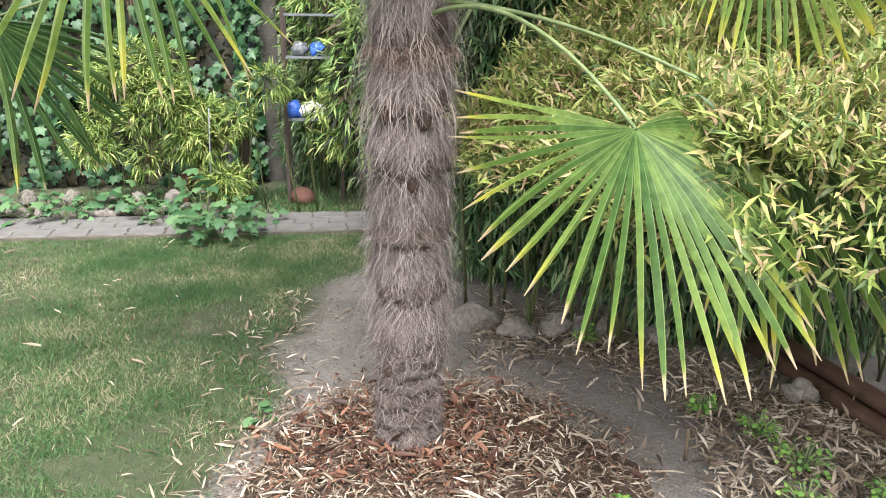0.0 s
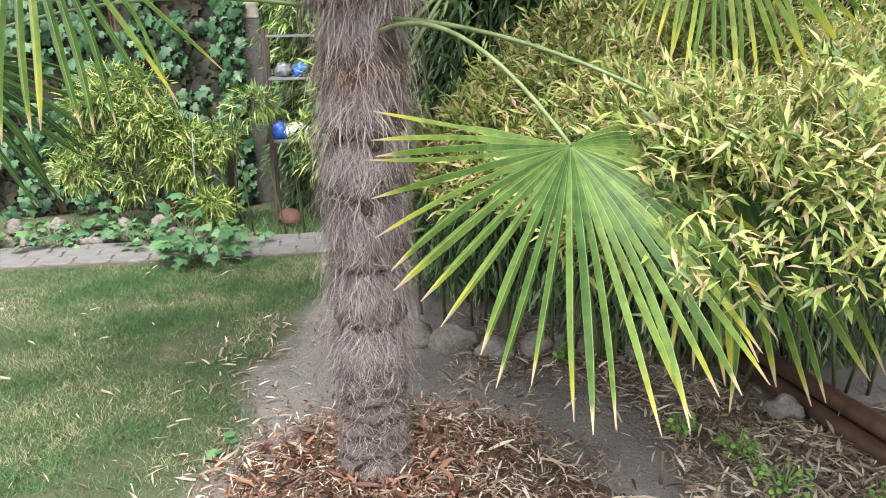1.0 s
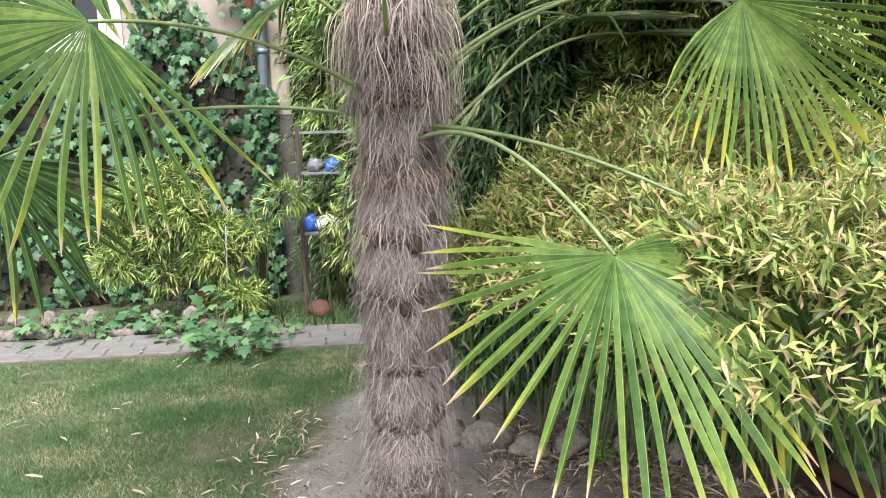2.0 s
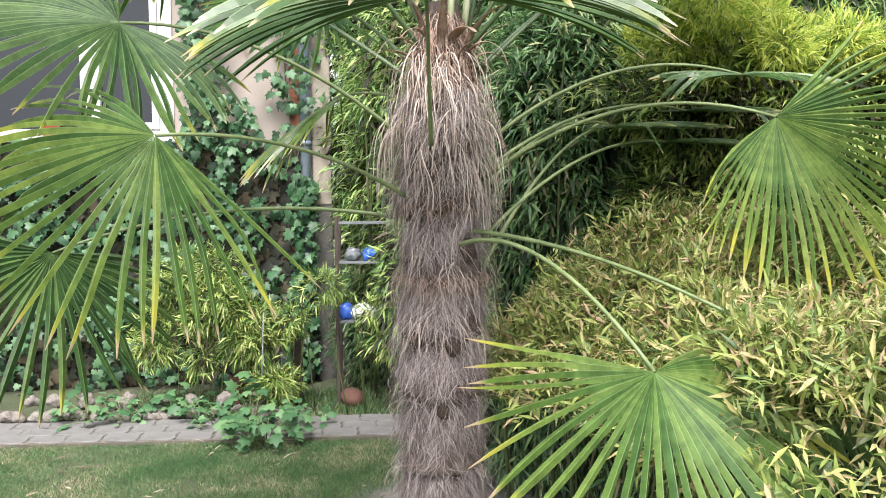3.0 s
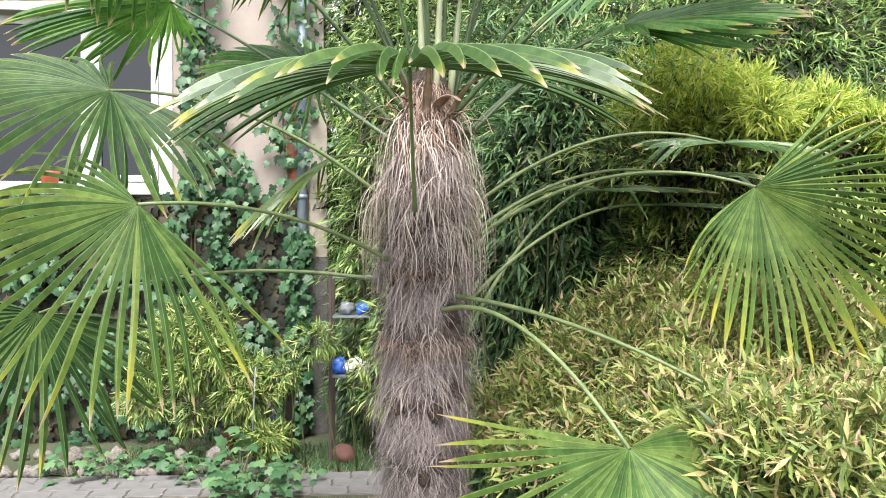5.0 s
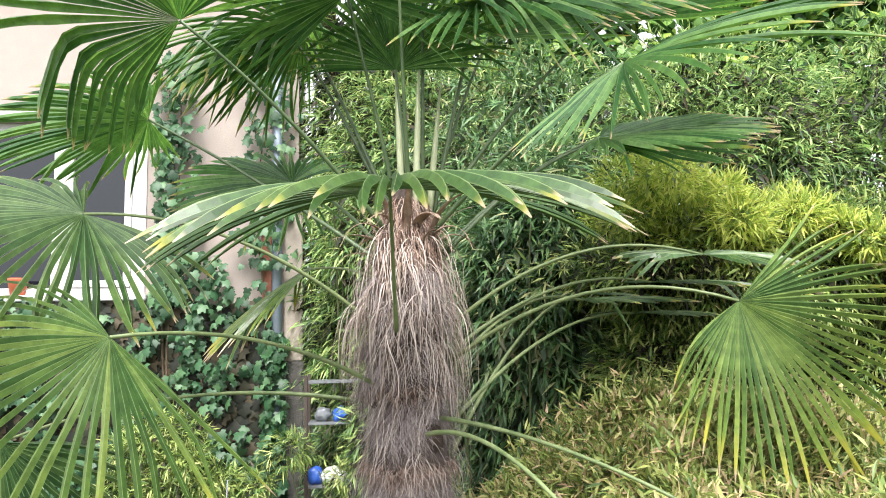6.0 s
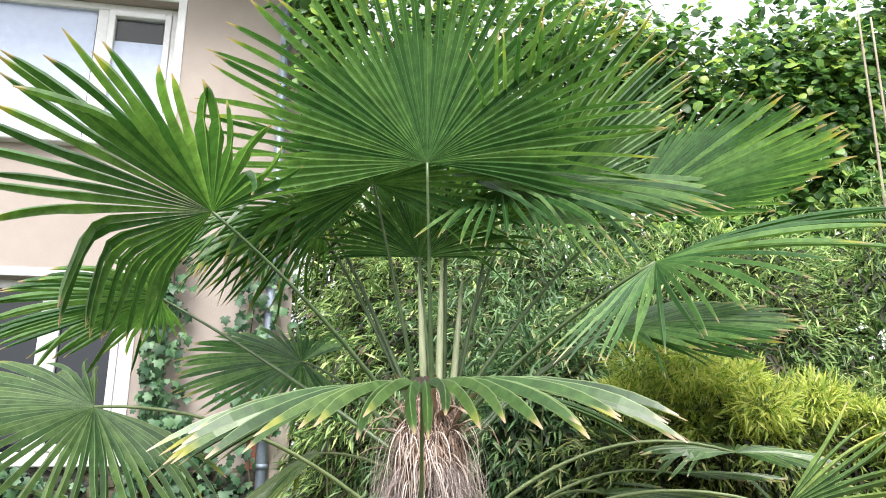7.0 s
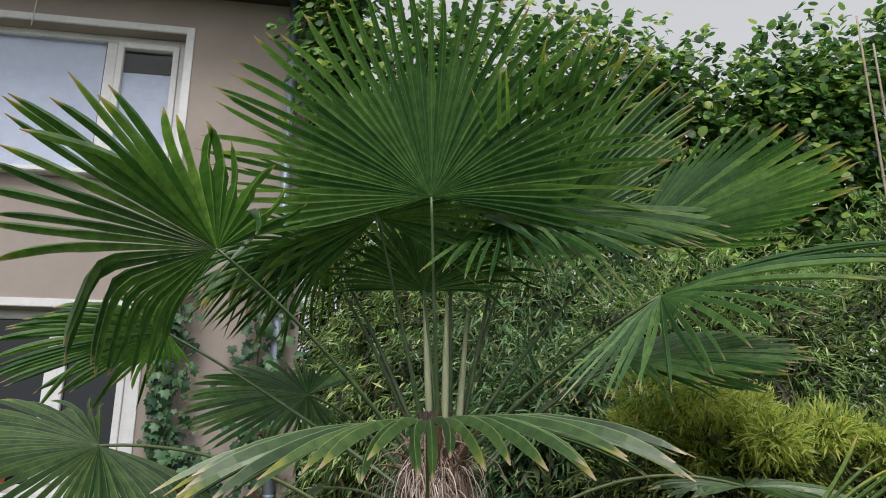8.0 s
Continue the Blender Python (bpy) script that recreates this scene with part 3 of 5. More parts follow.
def strands(name, z, a, length, rise, spread, mat, width, curl, fall=0.42, steps=6, stand=0.0, flare=(0.08, 0.5), wave=0.0):
    """Fibres rooted on the trunk at heights z and angles a, each a narrow bent ribbon that leaves the wood and falls."""
    n = len(z)
    out = np.stack([np.cos(a), np.sin(a), np.zeros(n)], 1)
    side = np.stack([-np.sin(a), np.cos(a), np.zeros(n)], 1)
    axis = np.stack([0.004 - 0.008 * z, 0.02 + 0.125 * z, z], 1)
    p = axis + out * (trunk_hull(z) * rng.uniform(0.95, 1.03, n))[:, None]
    L = length * rng.uniform(0.45, 1.2, n)
    v = out * rng.uniform(flare[0], flare[1], n)[:, None] + side * rng.normal(0, spread, n)[:, None]
    v[:, 2] += rise + rng.normal(0, 0.35, n)
    w = width * rng.uniform(0.6, 1.4, n)
    lean = rng.normal(0, curl, n)
    lock = wave * (np.sin(11 * a + 31 * z + 4 * np.sin(19 * z + 3 * a)) + 0.7 * np.sin(23 * a - 47 * z + 2 * np.sin(9 * a)))
    pts = [p]
    for s in range(steps):
        lean = lean * 0.75 + rng.normal(0, curl, n)
        v = unit(v) + np.array((0, 0, -fall)) + side * (lean + lock * (1 - s / steps))[:, None] + out * rng.normal(0, curl * 0.5, n)[:, None]
        v = unit(v)
        q = pts[-1] + v * (L / steps)[:, None]
        zz = q[:, 2]
        c = np.stack([0.004 - 0.008 * zz, 0.02 + 0.125 * zz], 1)
        d = q[:, :2] - c
        rad = np.linalg.norm(d, axis=1)
        push = np.maximum(rad, trunk_hull(zz) + 0.006 + stand + 0.004 * rng.random(n))
        q[:, :2] = c + d / np.maximum(rad, 1e-6)[:, None] * push[:, None]
        q[:, 2] = np.maximum(q[:, 2], 0.01)
        pts.append(q)
    P = np.stack(pts, 1)
    hollow = np.array([(x, y - 2.935, z0) for x, y, z0, r in SCARS])
    near = np.linalg.norm(P[:, :, None] - hollow[None, None], axis=3) / np.array([r for x, y, z0, r in SCARS])
    free = (near.min(axis=(1, 2)) > 0.95) | (rng.random(n) < 0.12)
    P, side, out, w, n = P[free], side[free], out[free], w[free], int(free.sum())
    taper = np.linspace(1, 0.4, steps + 1)
    turn = rng.uniform(-0.9, 0.9, n)
    flat = side * np.cos(turn)[:, None] + out * np.sin(turn)[:, None]
    off = flat[:, None] * (w[:, None] * taper[None])[..., None] * 0.5
    verts = np.stack([P - off, P + off], 2).reshape(-1, 3)
    k = 2 * (steps + 1)
    quad = np.array([(2 * s, 2 * s + 1, 2 * s + 3, 2 * s + 2) for s in range(steps)])
    loops = (quad.ravel()[None] + k * np.arange(n)[:, None]).ravel().astype(np.int32)
    me = bpy.data.meshes.new(name)
    me.vertices.add(len(verts))
    me.vertices.foreach_set("co", verts.ravel())
    me.loops.add(len(loops))
    me.loops.foreach_set("vertex_index", loops)
    me.polygons.add(len(loops) // 4)
    me.polygons.foreach_set("loop_start", np.arange(0, len(loops), 4, dtype=np.int32))
    me.materials.append(mat)
    me.update(calc_edges=True)
    me.validate()
    return me


def tufts(z0, z1, gap, round_trunk, per, jitter=0.014, loose=0.12):
    """Heights and angles of fibres gathered in ragged tufts on the leaf-base rings."""
    zs, angs = [], []
    z, k = z0, 0
    while z < z1:
        for j in range(round_trunk):
            if rng.random() < 0.12:
                continue
            a = rng.uniform(0, 2 * math.pi)
            m = int(per * rng.uniform(0.5, 1.4))
            zs.append(z + 0.014 * math.sin(2 * a + 1.7 * k) + rng.normal(0, loose) * gap + rng.normal(0, jitter, m))
            angs.append(a + rng.normal(0, 1.5 / round_trunk, m))
        z += gap * rng.uniform(0.7, 1.3)
        k += 1
    return np.concatenate(zs), np.concatenate(angs)


def scattered(n, z0, z1):
    return rng.uniform(z0, z1, n), rng.uniform(0, 2 * math.pi, n)


def on_collars(n, z0, z1, low, bare=0.15):
    """Scattered places that mostly leave out the stretch below share low of each collar."""
    z, a = scattered(n, z0, z1)
    keep = (collar_share(z + 0.012 * np.sin(3 * a)) > low) | (rng.random(n) < bare)
    return z[keep], a[keep]


def fibre_band(z, thick, tilt, turn):
    """One wound, ragged band of old leaf bases round the foot of the trunk."""
    verts, faces, n, m = [], [], 56, 8
    for i in range(n):
        a = 2 * math.pi * i / n
        zz = z + tilt * math.sin(a + turn) + 0.006 * math.sin(5 * a + turn)
        c = trunk_axis(zz)
        R = trunk_radius(zz) + 0.004
        t = thick * (0.62 + 0.7 * noise.noise(Vector((math.cos(a) * 2.5, math.sin(a) * 2.5, z * 30))) + 0.35 * noise.noise(Vector((math.cos(a) * 11, math.sin(a) * 11, z * 50))))
        for k in range(m):
            b = 2 * math.pi * k / m
            r = R + 0.65 * t * math.cos(b)
            verts.append((c[0] + r * math.cos(a), c[1] + r * math.sin(a), zz + t * math.sin(b)))
    for i in range(n):
        for k in range(m):
            faces.append((i * m + k, ((i + 1) % n) * m + k, ((i + 1) % n) * m + (k + 1) % m, i * m + (k + 1) % m))
    part("fibre_band", mesh_of("fibre_band", verts, faces, MAT_BAND, True), None, PALM, "matted grey-brown fibre band")


build_trunk()
for k, z in enumerate((0.075, 0.125, 0.178, 0.236, 0.285, 0.345, 0.40)):
    fibre_band(z, (0.017, 0.022, 0.019, 0.024, 0.018, 0.023, 0.020)[k], (0.006, -0.009, 0.012, -0.006, 0.010, -0.012, 0.008)[k], k * 2.1)
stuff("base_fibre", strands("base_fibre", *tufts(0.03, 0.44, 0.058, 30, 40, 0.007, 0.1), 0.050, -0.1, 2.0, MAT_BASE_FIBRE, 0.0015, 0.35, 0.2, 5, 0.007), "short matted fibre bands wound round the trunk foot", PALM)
stuff("foot_hair", strands("foot_hair", *scattered(2400, 0.03, 0.46), 0.045, 0.0, 2.4, MAT_FIBRE, 0.0012, 0.35, 0.12, 6, 0.005, (0.05, 0.5)), "fine grey hairs on the trunk foot", PALM)
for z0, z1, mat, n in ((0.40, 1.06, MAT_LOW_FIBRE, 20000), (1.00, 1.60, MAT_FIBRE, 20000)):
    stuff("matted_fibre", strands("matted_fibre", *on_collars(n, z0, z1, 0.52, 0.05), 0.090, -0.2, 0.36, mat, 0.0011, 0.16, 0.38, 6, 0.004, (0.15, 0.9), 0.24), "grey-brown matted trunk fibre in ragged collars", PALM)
    stuff("felted_fibre", strands("felted_fibre", *on_collars(n // 4, z0, z1, 0.36, 0.10), 0.060, -0.2, 0.7, mat, 0.0010, 0.28, 0.30, 5, 0.004, wave=0.3), "felted grey fibre covering the trunk between the tufts", PALM)
# Dark tone gives the shade between the tufts as colour.
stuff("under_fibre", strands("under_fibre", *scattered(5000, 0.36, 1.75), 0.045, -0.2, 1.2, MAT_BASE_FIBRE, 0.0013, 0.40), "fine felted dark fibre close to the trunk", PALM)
stuff("loose_fibre", strands("loose_fibre", *scattered(3000, 0.34, 1.6), 0.12, 0.25, 1.1, MAT_FIBRE, 0.0010, 0.34, 0.20, 9, 0.010, wave=0.3), "loose grey hairs standing off the trunk", PALM)
stuff("upper_fibre", strands("upper_fibre", *tufts(1.56, 1.93, 0.085, 16, 70), 0.12, -0.1, 0.22, MAT_FIBRE, 0.0016, 0.10, steps=7, wave=0.1), "pinkish brown fibre below the crown", PALM)
stuff("hanging_straw", strands("hanging_straw", *tufts(1.70, 1.99, 0.07, 20, 8, 0.02, 0.3), 0.27, 0.30, 0.20, MAT_STRAW, 0.0030, 0.07, 0.5, 12, 0.014, (0.2, 0.8), 0.10), "long pale straw-coloured fibres hanging under the crown", PALM)
stuff("long_hairs", strands("long_hairs", *scattered(800, 1.10, 1.80), 0.17, 0.1, 0.3, MAT_STRAW, 0.0016, 0.14, 0.42, 9, 0.010, wave=0.12), "long pale hairs over the matted fibre", PALM)
stuff("red_fibre", strands("red_fibre", np.concatenate([rng.uniform(1.25, 1.315, 1500), rng.uniform(1.49, 1.54, 700), rng.uniform(1.72, 1.76, 500)]), rng.uniform(0, 2 * math.pi, 2700), 0.040, -0.1, 0.9, MAT_CROWN_FIBRE, 0.0018, 0.3, stand=0.010), "red-brown torn fibre bands", PALM)
stuff("crown_fibre", strands("crown_fibre", *scattered(1500, 1.90, 2.14), 0.10, -0.3, 0.22, MAT_CROWN_FIBRE, 0.0026, 0.08, 0.5, 7, 0.003, (0.02, 0.2)), "red-brown torn fibre round the crown base", PALM)


def knot(x, y, z, r):
    """Near-black lump for a cut leaf base; the hollow's shade is its colour."""
    bm = bmesh.new()
    bmesh.ops.create_uvsphere(bm, u_segments=14, v_segments=10, radius=r)
    for v in bm.verts:
        v.co = Vector((v.co.x, v.co.y * 0.6, v.co.z * 1.25)) * (1 + 0.25 * noise.noise(v.co * 40))
    ob = part("leaf_scar", bm, MAT_SCAR, PALM, "near-black lump shaded in colour as a leaf-scar hollow", True)
    ob.location = (x, y - 2.935, z)


for scar in SCARS:
    knot(*scar)

SEGS = 12


def leaflet_mesh(mat, a0, a1, R, L, u, w, n, split, bend, fold, tw, kink, slim):
    """One pleated segment of a fan leaf: joined to its neighbours near the hub, free and tapering beyond the split, bending under its weight."""
    a = (a0 + a1) / 2
    half = (a1 - a0) / 2
    mid = (u * math.cos(a) + w * math.sin(a) + n * fold * abs(math.sin(a))).normalized()
    cross = (w * math.cos(a) - u * math.sin(a)).normalized()
    verts, faces, along, across = [], [], [], []
    joined = min(split * R, 0.72 * L)
    c = mid * 0.004
    d = mid
    for s in range(SEGS + 1):
        f = s / SEGS
        r = 0.004 + (L - 0.004) * f
        top = d.cross(cross).normalized()
        if top.dot(n) < 0 and top.dot(mid.cross(cross)) * mid.cross(cross).dot(n) < 0:
            top = -top
        wide = math.tan(half) * (min(r, joined) + 0.55 * min(max(0.0, r - joined), 0.6 * joined))
        free = min(1.0, max(0.0, (r - joined) / (L - joined)))
        wide *= (1.0 - slim * min(1.0, free / 0.16)) * (1.0 - 0.90 * free ** 4.5)
        lift = wide * (1.25 + 0.35 * min(1.0, free / 0.16))
        if mid.cross(cross).dot(n) < 0:
            lift = -lift if top.dot(mid.cross(cross)) > 0 else lift
        for e, up in ((-1, 0.0), (0, 1.0), (1, 0.0)):
            verts.append(c + cross * (wide * e + tw * free ** 2 * 0.04) + top * (lift * up))
            along.append(f)
            across.append(abs(e) * 1.0)
        g = (s + 0.5) / SEGS
        d = Vector(mid)
        d.z -= bend * g ** 1.5 + kink * min(1.0, max(0.0, (g - 0.52) / 0.16))
        d.normalize()
        c = c + d * (L / SEGS)
    for s in range(SEGS):
        b = 3 * s
        faces += [(b, b + 1, b + 4, b + 3), (b + 1, b + 2, b + 5, b + 4)]
    me = mesh_of("leaflet", verts, faces, mat)
    for nm, vals in (("along", along), ("across", across)):
        at = me.attributes.new(nm, "FLOAT", "POINT")
        at.data.foreach_set("value", vals)
    return me


def frond(hub, base, axis, normal, R, half=115, arch=0.1, bend=0.2, skew=0.0, fold=0.0, count=40, split=0.42, kinked=0.1, hang=0.0, taper=0.3, power=2.0, span=(-1.0, 1.0), mat=None):
    """A fan leaf on its stalk. bend is the sag of the segments, skew its change from one side to the other; hang folds the last share of one side straight down; span is the part of the fan that is left."""
    crown = hub[2] > 2.085
    mat, slim = mat or (MAT_PALM_YOUNG if crown else MAT_PALM_OLD), 0.38 if crown else 0.34
    rnd = random.Random(int(hub[0] * 7919 + hub[2] * 104729))
    H, B = Vector(hub), Vector(base)
    u, n = Vector(axis).normalized(), Vector(normal).normalized()
    n = (n - u * n.dot(u)).normalized()
    w = n.cross(u)
    pts = []
    for k in range(15):
        f = k / 14
        q = B.lerp(H, f)
        q.z += arch * 4 * f * (1 - f)
        pts.append(q - H)
    ob = part("frond", tube(pts, [0.0046 + (0.0046 if crown else 0.0028) * (1 - k / 14) ** 1.5 for k in range(15)], 8, "frond", MAT_PETIOLE_SHADED if crown else MAT_PETIOLE), None, PALM)
    ob.matrix_local = PALM_INV @ Matrix.Translation(H)
    step = 2 * radians(half) / count
    for i in range(count):
        a0 = -radians(half) + i * step
        side = (i + 0.5) / count * 2 - 1
        if not span[0] <= side <= span[1]:
            continue
        L = R * (1.0 - taper * abs(side) ** power) * rnd.uniform(0.94, 1.04)
        kink = rnd.uniform(0.4, 1.1) if rnd.random() < kinked else 0.0
        if hang and side * hang > 0 and abs(side) > 1 - abs(hang):
            kink = rnd.uniform(2.2, 4.0)
        sag = max(0.0, bend + skew * side) * rnd.uniform(0.75, 1.3)
        part("leaflet", leaflet_mesh(mat, a0, a0 + step, R, L, u, w, n, split * rnd.uniform(0.88, 1.18), sag, fold, rnd.uniform(-1, 1), kink, min(0.8, slim * rnd.uniform(0.85, 1.15) * (1 + 1.6 * max(0.0, abs(side) - 0.5)))), None, ob)


# the lower, older leaves
frond((0.552, 2.316, 1.181), (0.075, 2.970, 1.405), (0.416, -0.623, -0.662), (0.353, -0.560, 0.749), 0.58, half=112, arch=0.1, bend=0.50, skew=0.50, count=37, split=0.30, taper=0.34)
frond((-0.591, 2.443, 1.695), (-0.100, 3.060, 1.545), (-0.593, -0.599, -0.538), (0.275, -0.779, 0.563), 0.54, half=101, arch=0.06, bend=0.13, skew=-0.50, fold=-0.27, count=31, split=0.32, taper=0.03)
frond((-1.365, 3.150, 1.365), (-0.170, 3.220, 1.480), (-0.028, -0.337, -0.941), (0.543, -0.795, 0.269), 0.59, half=100, arch=0.08, bend=0.12, count=25, split=0.34, mat=MAT_PALM_MID)
frond((-0.897, 2.822, 2.055), (-0.120, 3.200, 1.720), (-0.420, -0.850, -0.320), (0.360, -0.480, 0.800), 0.53, half=130, arch=0.1, bend=0.46, skew=0.20, fold=-0.11, count=40, split=0.38, taper=0.24, mat=MAT_PALM_MID)
frond((0.975, 3.047, 1.765), (0.120, 3.200, 1.600), (0.792, 0.056, -0.608), (0.293, -0.908, 0.298), 0.61, half=112, arch=0.12, bend=0.10, skew=-0.46, count=46, split=0.32, taper=0.42, mat=MAT_PALM_OLD, span=(-1.0, 0.74))
frond((0.014, 2.761, 2.079), (-0.015, 3.000, 1.700), (0.086, -0.996, -0.039), (-0.040, -0.042, 0.998), 0.56, half=122, arch=-0.03, bend=0.56, skew=-0.02, count=44, split=0.55, taper=-0.34, power=1.0, kinked=0.0, mat=MAT_PALM_MID)
frond((0.900, 2.600, 1.185), (0.095, 3.080, 1.440), (0.550, -0.350, -0.760), (0.050, -0.850, 0.520), 0.66, half=72, arch=0.05, bend=0.50, count=26, split=0.34)
frond((0.940, 3.320, 1.928), (0.120, 3.300, 1.720), (0.250, 0.950, 0.150), (0.050, -0.150, 0.980), 0.33, half=150, arch=0.12, bend=0.20, count=34, mat=MAT_PALM_MID)
frond((0.573, 3.700, 1.806), (0.100, 3.300, 1.550), (0.950, 0.300, 0.020), (0.000, -0.060, 0.998), 0.42, half=105, split=0.3, arch=0.1, bend=0.08, count=30, mat=MAT_PALM_MID)
frond((0.856, 3.850, 1.876), (0.100, 3.320, 1.620), (0.900, 0.420, 0.000), (0.000, -0.070, 0.998), 0.42, half=105, split=0.3, arch=0.1, bend=0.10, count=30, mat=MAT_PALM_MID)
frond((0.780, 3.850, 1.757), (0.110, 3.170, 1.400), (0.850, 0.500, 0.000), (0.000, -0.040, 0.998), 0.38, half=100, arch=0.10, bend=0.10, count=24, split=0.28, mat=MAT_PALM_MID)
frond((0.600, 4.050, 1.845), (0.110, 3.200, 1.300), (0.700, 0.700, 0.000), (0.000, -0.050, 0.998), 0.36, half=100, arch=0.12, bend=0.10, count=24, split=0.28, mat=MAT_PALM_MID)
frond((-0.514, 3.850, 1.970), (-0.080, 3.400, 1.850), (-0.858, 0.100, -0.480), (-0.427, -0.300, 0.850), 0.58, half=75, count=22, arch=0.03, bend=0.40, split=0.25, kinked=0.4)
# the crown
frond((0.012, 2.959, 2.801), (0.000, 3.200, 2.050), (-0.024, -0.022, 0.999), (-0.094, 0.995, 0.019), 0.80, half=105, arch=-0.02, bend=0.15, skew=0.16, fold=-0.07, count=50, kinked=0.0, taper=0.14, split=0.50)
frond((-0.565, 2.713, 2.571), (-0.060, 3.200, 2.000), (-0.650, -0.630, 0.426), (0.121, 0.466, 0.876), 0.62, half=98, arch=0.04, bend=0.10, skew=-0.15, fold=-0.27, count=32, split=0.52, taper=0.30, hang=-0.55, kinked=0.05)
frond((0.658, 2.852, 2.424), (0.060, 3.200, 2.000), (0.797, -0.576, 0.185), (-0.077, 0.207, 0.975), 0.64, half=128, arch=0.04, bend=0.32, skew=0.29, fold=-0.92, count=42, split=0.27, taper=0.29, kinked=0.0, span=(-1.0, 0.10))
frond((0.665, 3.335, 2.744), (0.040, 3.300, 2.030), (0.919, -0.237, 0.315), (0.383, 0.722, -0.576), 0.75, half=50, arch=0.06, bend=0.02, count=28, split=0.66, fold=-0.15, taper=0.34, kinked=0.0)
frond((-0.482, 3.550, 2.900), (-0.060, 3.350, 2.030), (-0.950, -0.100, -0.150), (-0.100, -0.300, 0.950), 0.58, half=120, arch=0.05, bend=0.9, count=36, split=0.38, kinked=0.6)
frond((-1.036, 3.453, 2.521), (-0.100, 3.300, 1.920), (-0.888, -0.394, -0.236), (-0.297, 0.101, 0.949), 0.59, half=105, arch=0.02, bend=0.21, skew=0.22, fold=0.03, count=40, split=0.45, taper=0.25)
frond((-0.568, 3.748, 2.317), (-0.100, 3.350, 1.950), (-0.982, -0.180, 0.062), (0.150, -0.531, 0.834), 0.50, half=130, arch=0.05, bend=0.25, count=40, taper=0.08)
frond((0.643, 3.490, 2.375), (0.080, 3.300, 1.950), (0.971, -0.241, -0.007), (-0.082, -0.357, 0.930), 0.61, half=95, arch=0.05, bend=0.10, skew=0.07, fold=0.03, count=40, taper=0.2)
frond((-0.482, 3.400, 2.823), (-0.060, 3.350, 2.030), (-0.900, 0.420, 0.022), (0.037, 0.054, 0.998), 0.68, half=40, arch=0.05, bend=0.60, count=24, kinked=0.5)
frond((0.260, 3.462, 2.764), (0.030, 3.350, 2.060), (0.714, -0.295, 0.635), (-0.517, 0.389, 0.762), 0.86, half=64, arch=0.04, bend=0.03, skew=-0.09, fold=0.05, count=34, split=0.5, taper=0.08, kinked=0.0)
frond((-0.180, 3.090, 2.793), (-0.050, 3.280, 2.080), (-0.100, 0.120, 0.980), (0.050, 0.980, -0.100), 0.60, half=132, arch=0.02, bend=0.25, count=46, split=0.36, taper=0.15, kinked=0.2)
frond((0.649, 3.450, 2.354), (0.100, 3.300, 1.950), (0.954, -0.290, -0.072), (-0.131, -0.625, 0.770), 0.52, half=38, arch=0.06, bend=0.08, count=18, split=0.5)
frond((-0.040, 3.200, 2.565), (0.000, 3.220, 2.050), (0.050, 0.250, 0.950), (0.000, 0.950, -0.250), 0.48, half=88, arch=0.0, bend=0.30, count=38, split=0.52)
frond((0.056, 3.200, 2.864), (0.030, 3.280, 2.060), (0.900, -0.150, -0.150), (0.080, -0.550, 0.830), 0.82, half=42, arch=0.02, bend=0.30, count=18, split=0.3, kinked=0.5)
frond((-0.413, 3.400, 2.805), (-0.050, 3.320, 2.030), (-0.850, -0.150, -0.250), (-0.250, 0.300, 0.900), 0.56, half=85, arch=0.03, bend=0.55, count=32, split=0.35, kinked=0.5)
frond((0.243, 3.300, 2.838), (0.050, 3.300, 2.030), (0.900, -0.300, -0.080), (0.090, -0.520, 0.850), 0.78, half=105, arch=0.03, bend=0.32, count=40, split=0.33, taper=0.35, kinked=0.1)


def build_heart():
    """Unopened spear and brown sheaths in the middle of the crown."""
    for k, (x, y, h) in enumerate(((-0.022, 3.19, 0.60), (0.018, 3.18, 0.56), (0.05, 3.24, 0.50))):
        pts = [(x * (1 + f), y - 2.95 + 0.03 * f, 2.02 + h * f) for f in (0, 0.3, 0.6, 1)]
        part("spear", tube(pts, [0.011, 0.012, 0.010, 0.003], 8, "spear", MAT_SPEAR), None, PALM, "pale green unopened leaf spear")


def sheath_flap(a, z, length, width, rise, drop, drift=0.0):
    """Torn, curled strap of dry leaf sheath that stands up from the neck, bends over and hangs."""
    c = trunk_axis(z)
    out = Vector((math.cos(a), math.sin(a), 0))
    side = Vector((-math.sin(a), math.cos(a), 0))
    p = Vector(c) + out * (trunk_radius(z) + 0.004)
    bm = bmesh.new()
    rows = []
    for i in range(13):
        f = i / 12
        ang = rise - (rise + drop) * min(1.0, f * 1.25)
        d = out * math.cos(ang) + Vector((0, 0, math.sin(ang))) + side * drift
        w = width * (1 - 0.8 * f ** 2.2) * (1 + 0.18 * math.sin(9 * f + a))
        up = d.cross(side).normalized()
        rows.append([bm.verts.new(p + side * (w * e) + up * (0.4 * w * (1 - e * e) + 0.15 * w * math.sin(7 * f + 3 * e))) for e in (-1, -0.4, 0.3, 1)])
        p = p + d.normalized() * (length / 12)
    for r, q in zip(rows, rows[1:]):
        for k in range(3):
            bm.faces.new((r[k], r[k + 1], q[k + 1], q[k]))
    bmesh.ops.solidify(bm, geom=list(bm.faces), thickness=0.0012)
    part("sheath_flap", bm, MAT_SHEATH, PALM, "torn pinkish tan leaf sheath", True)


build_heart()
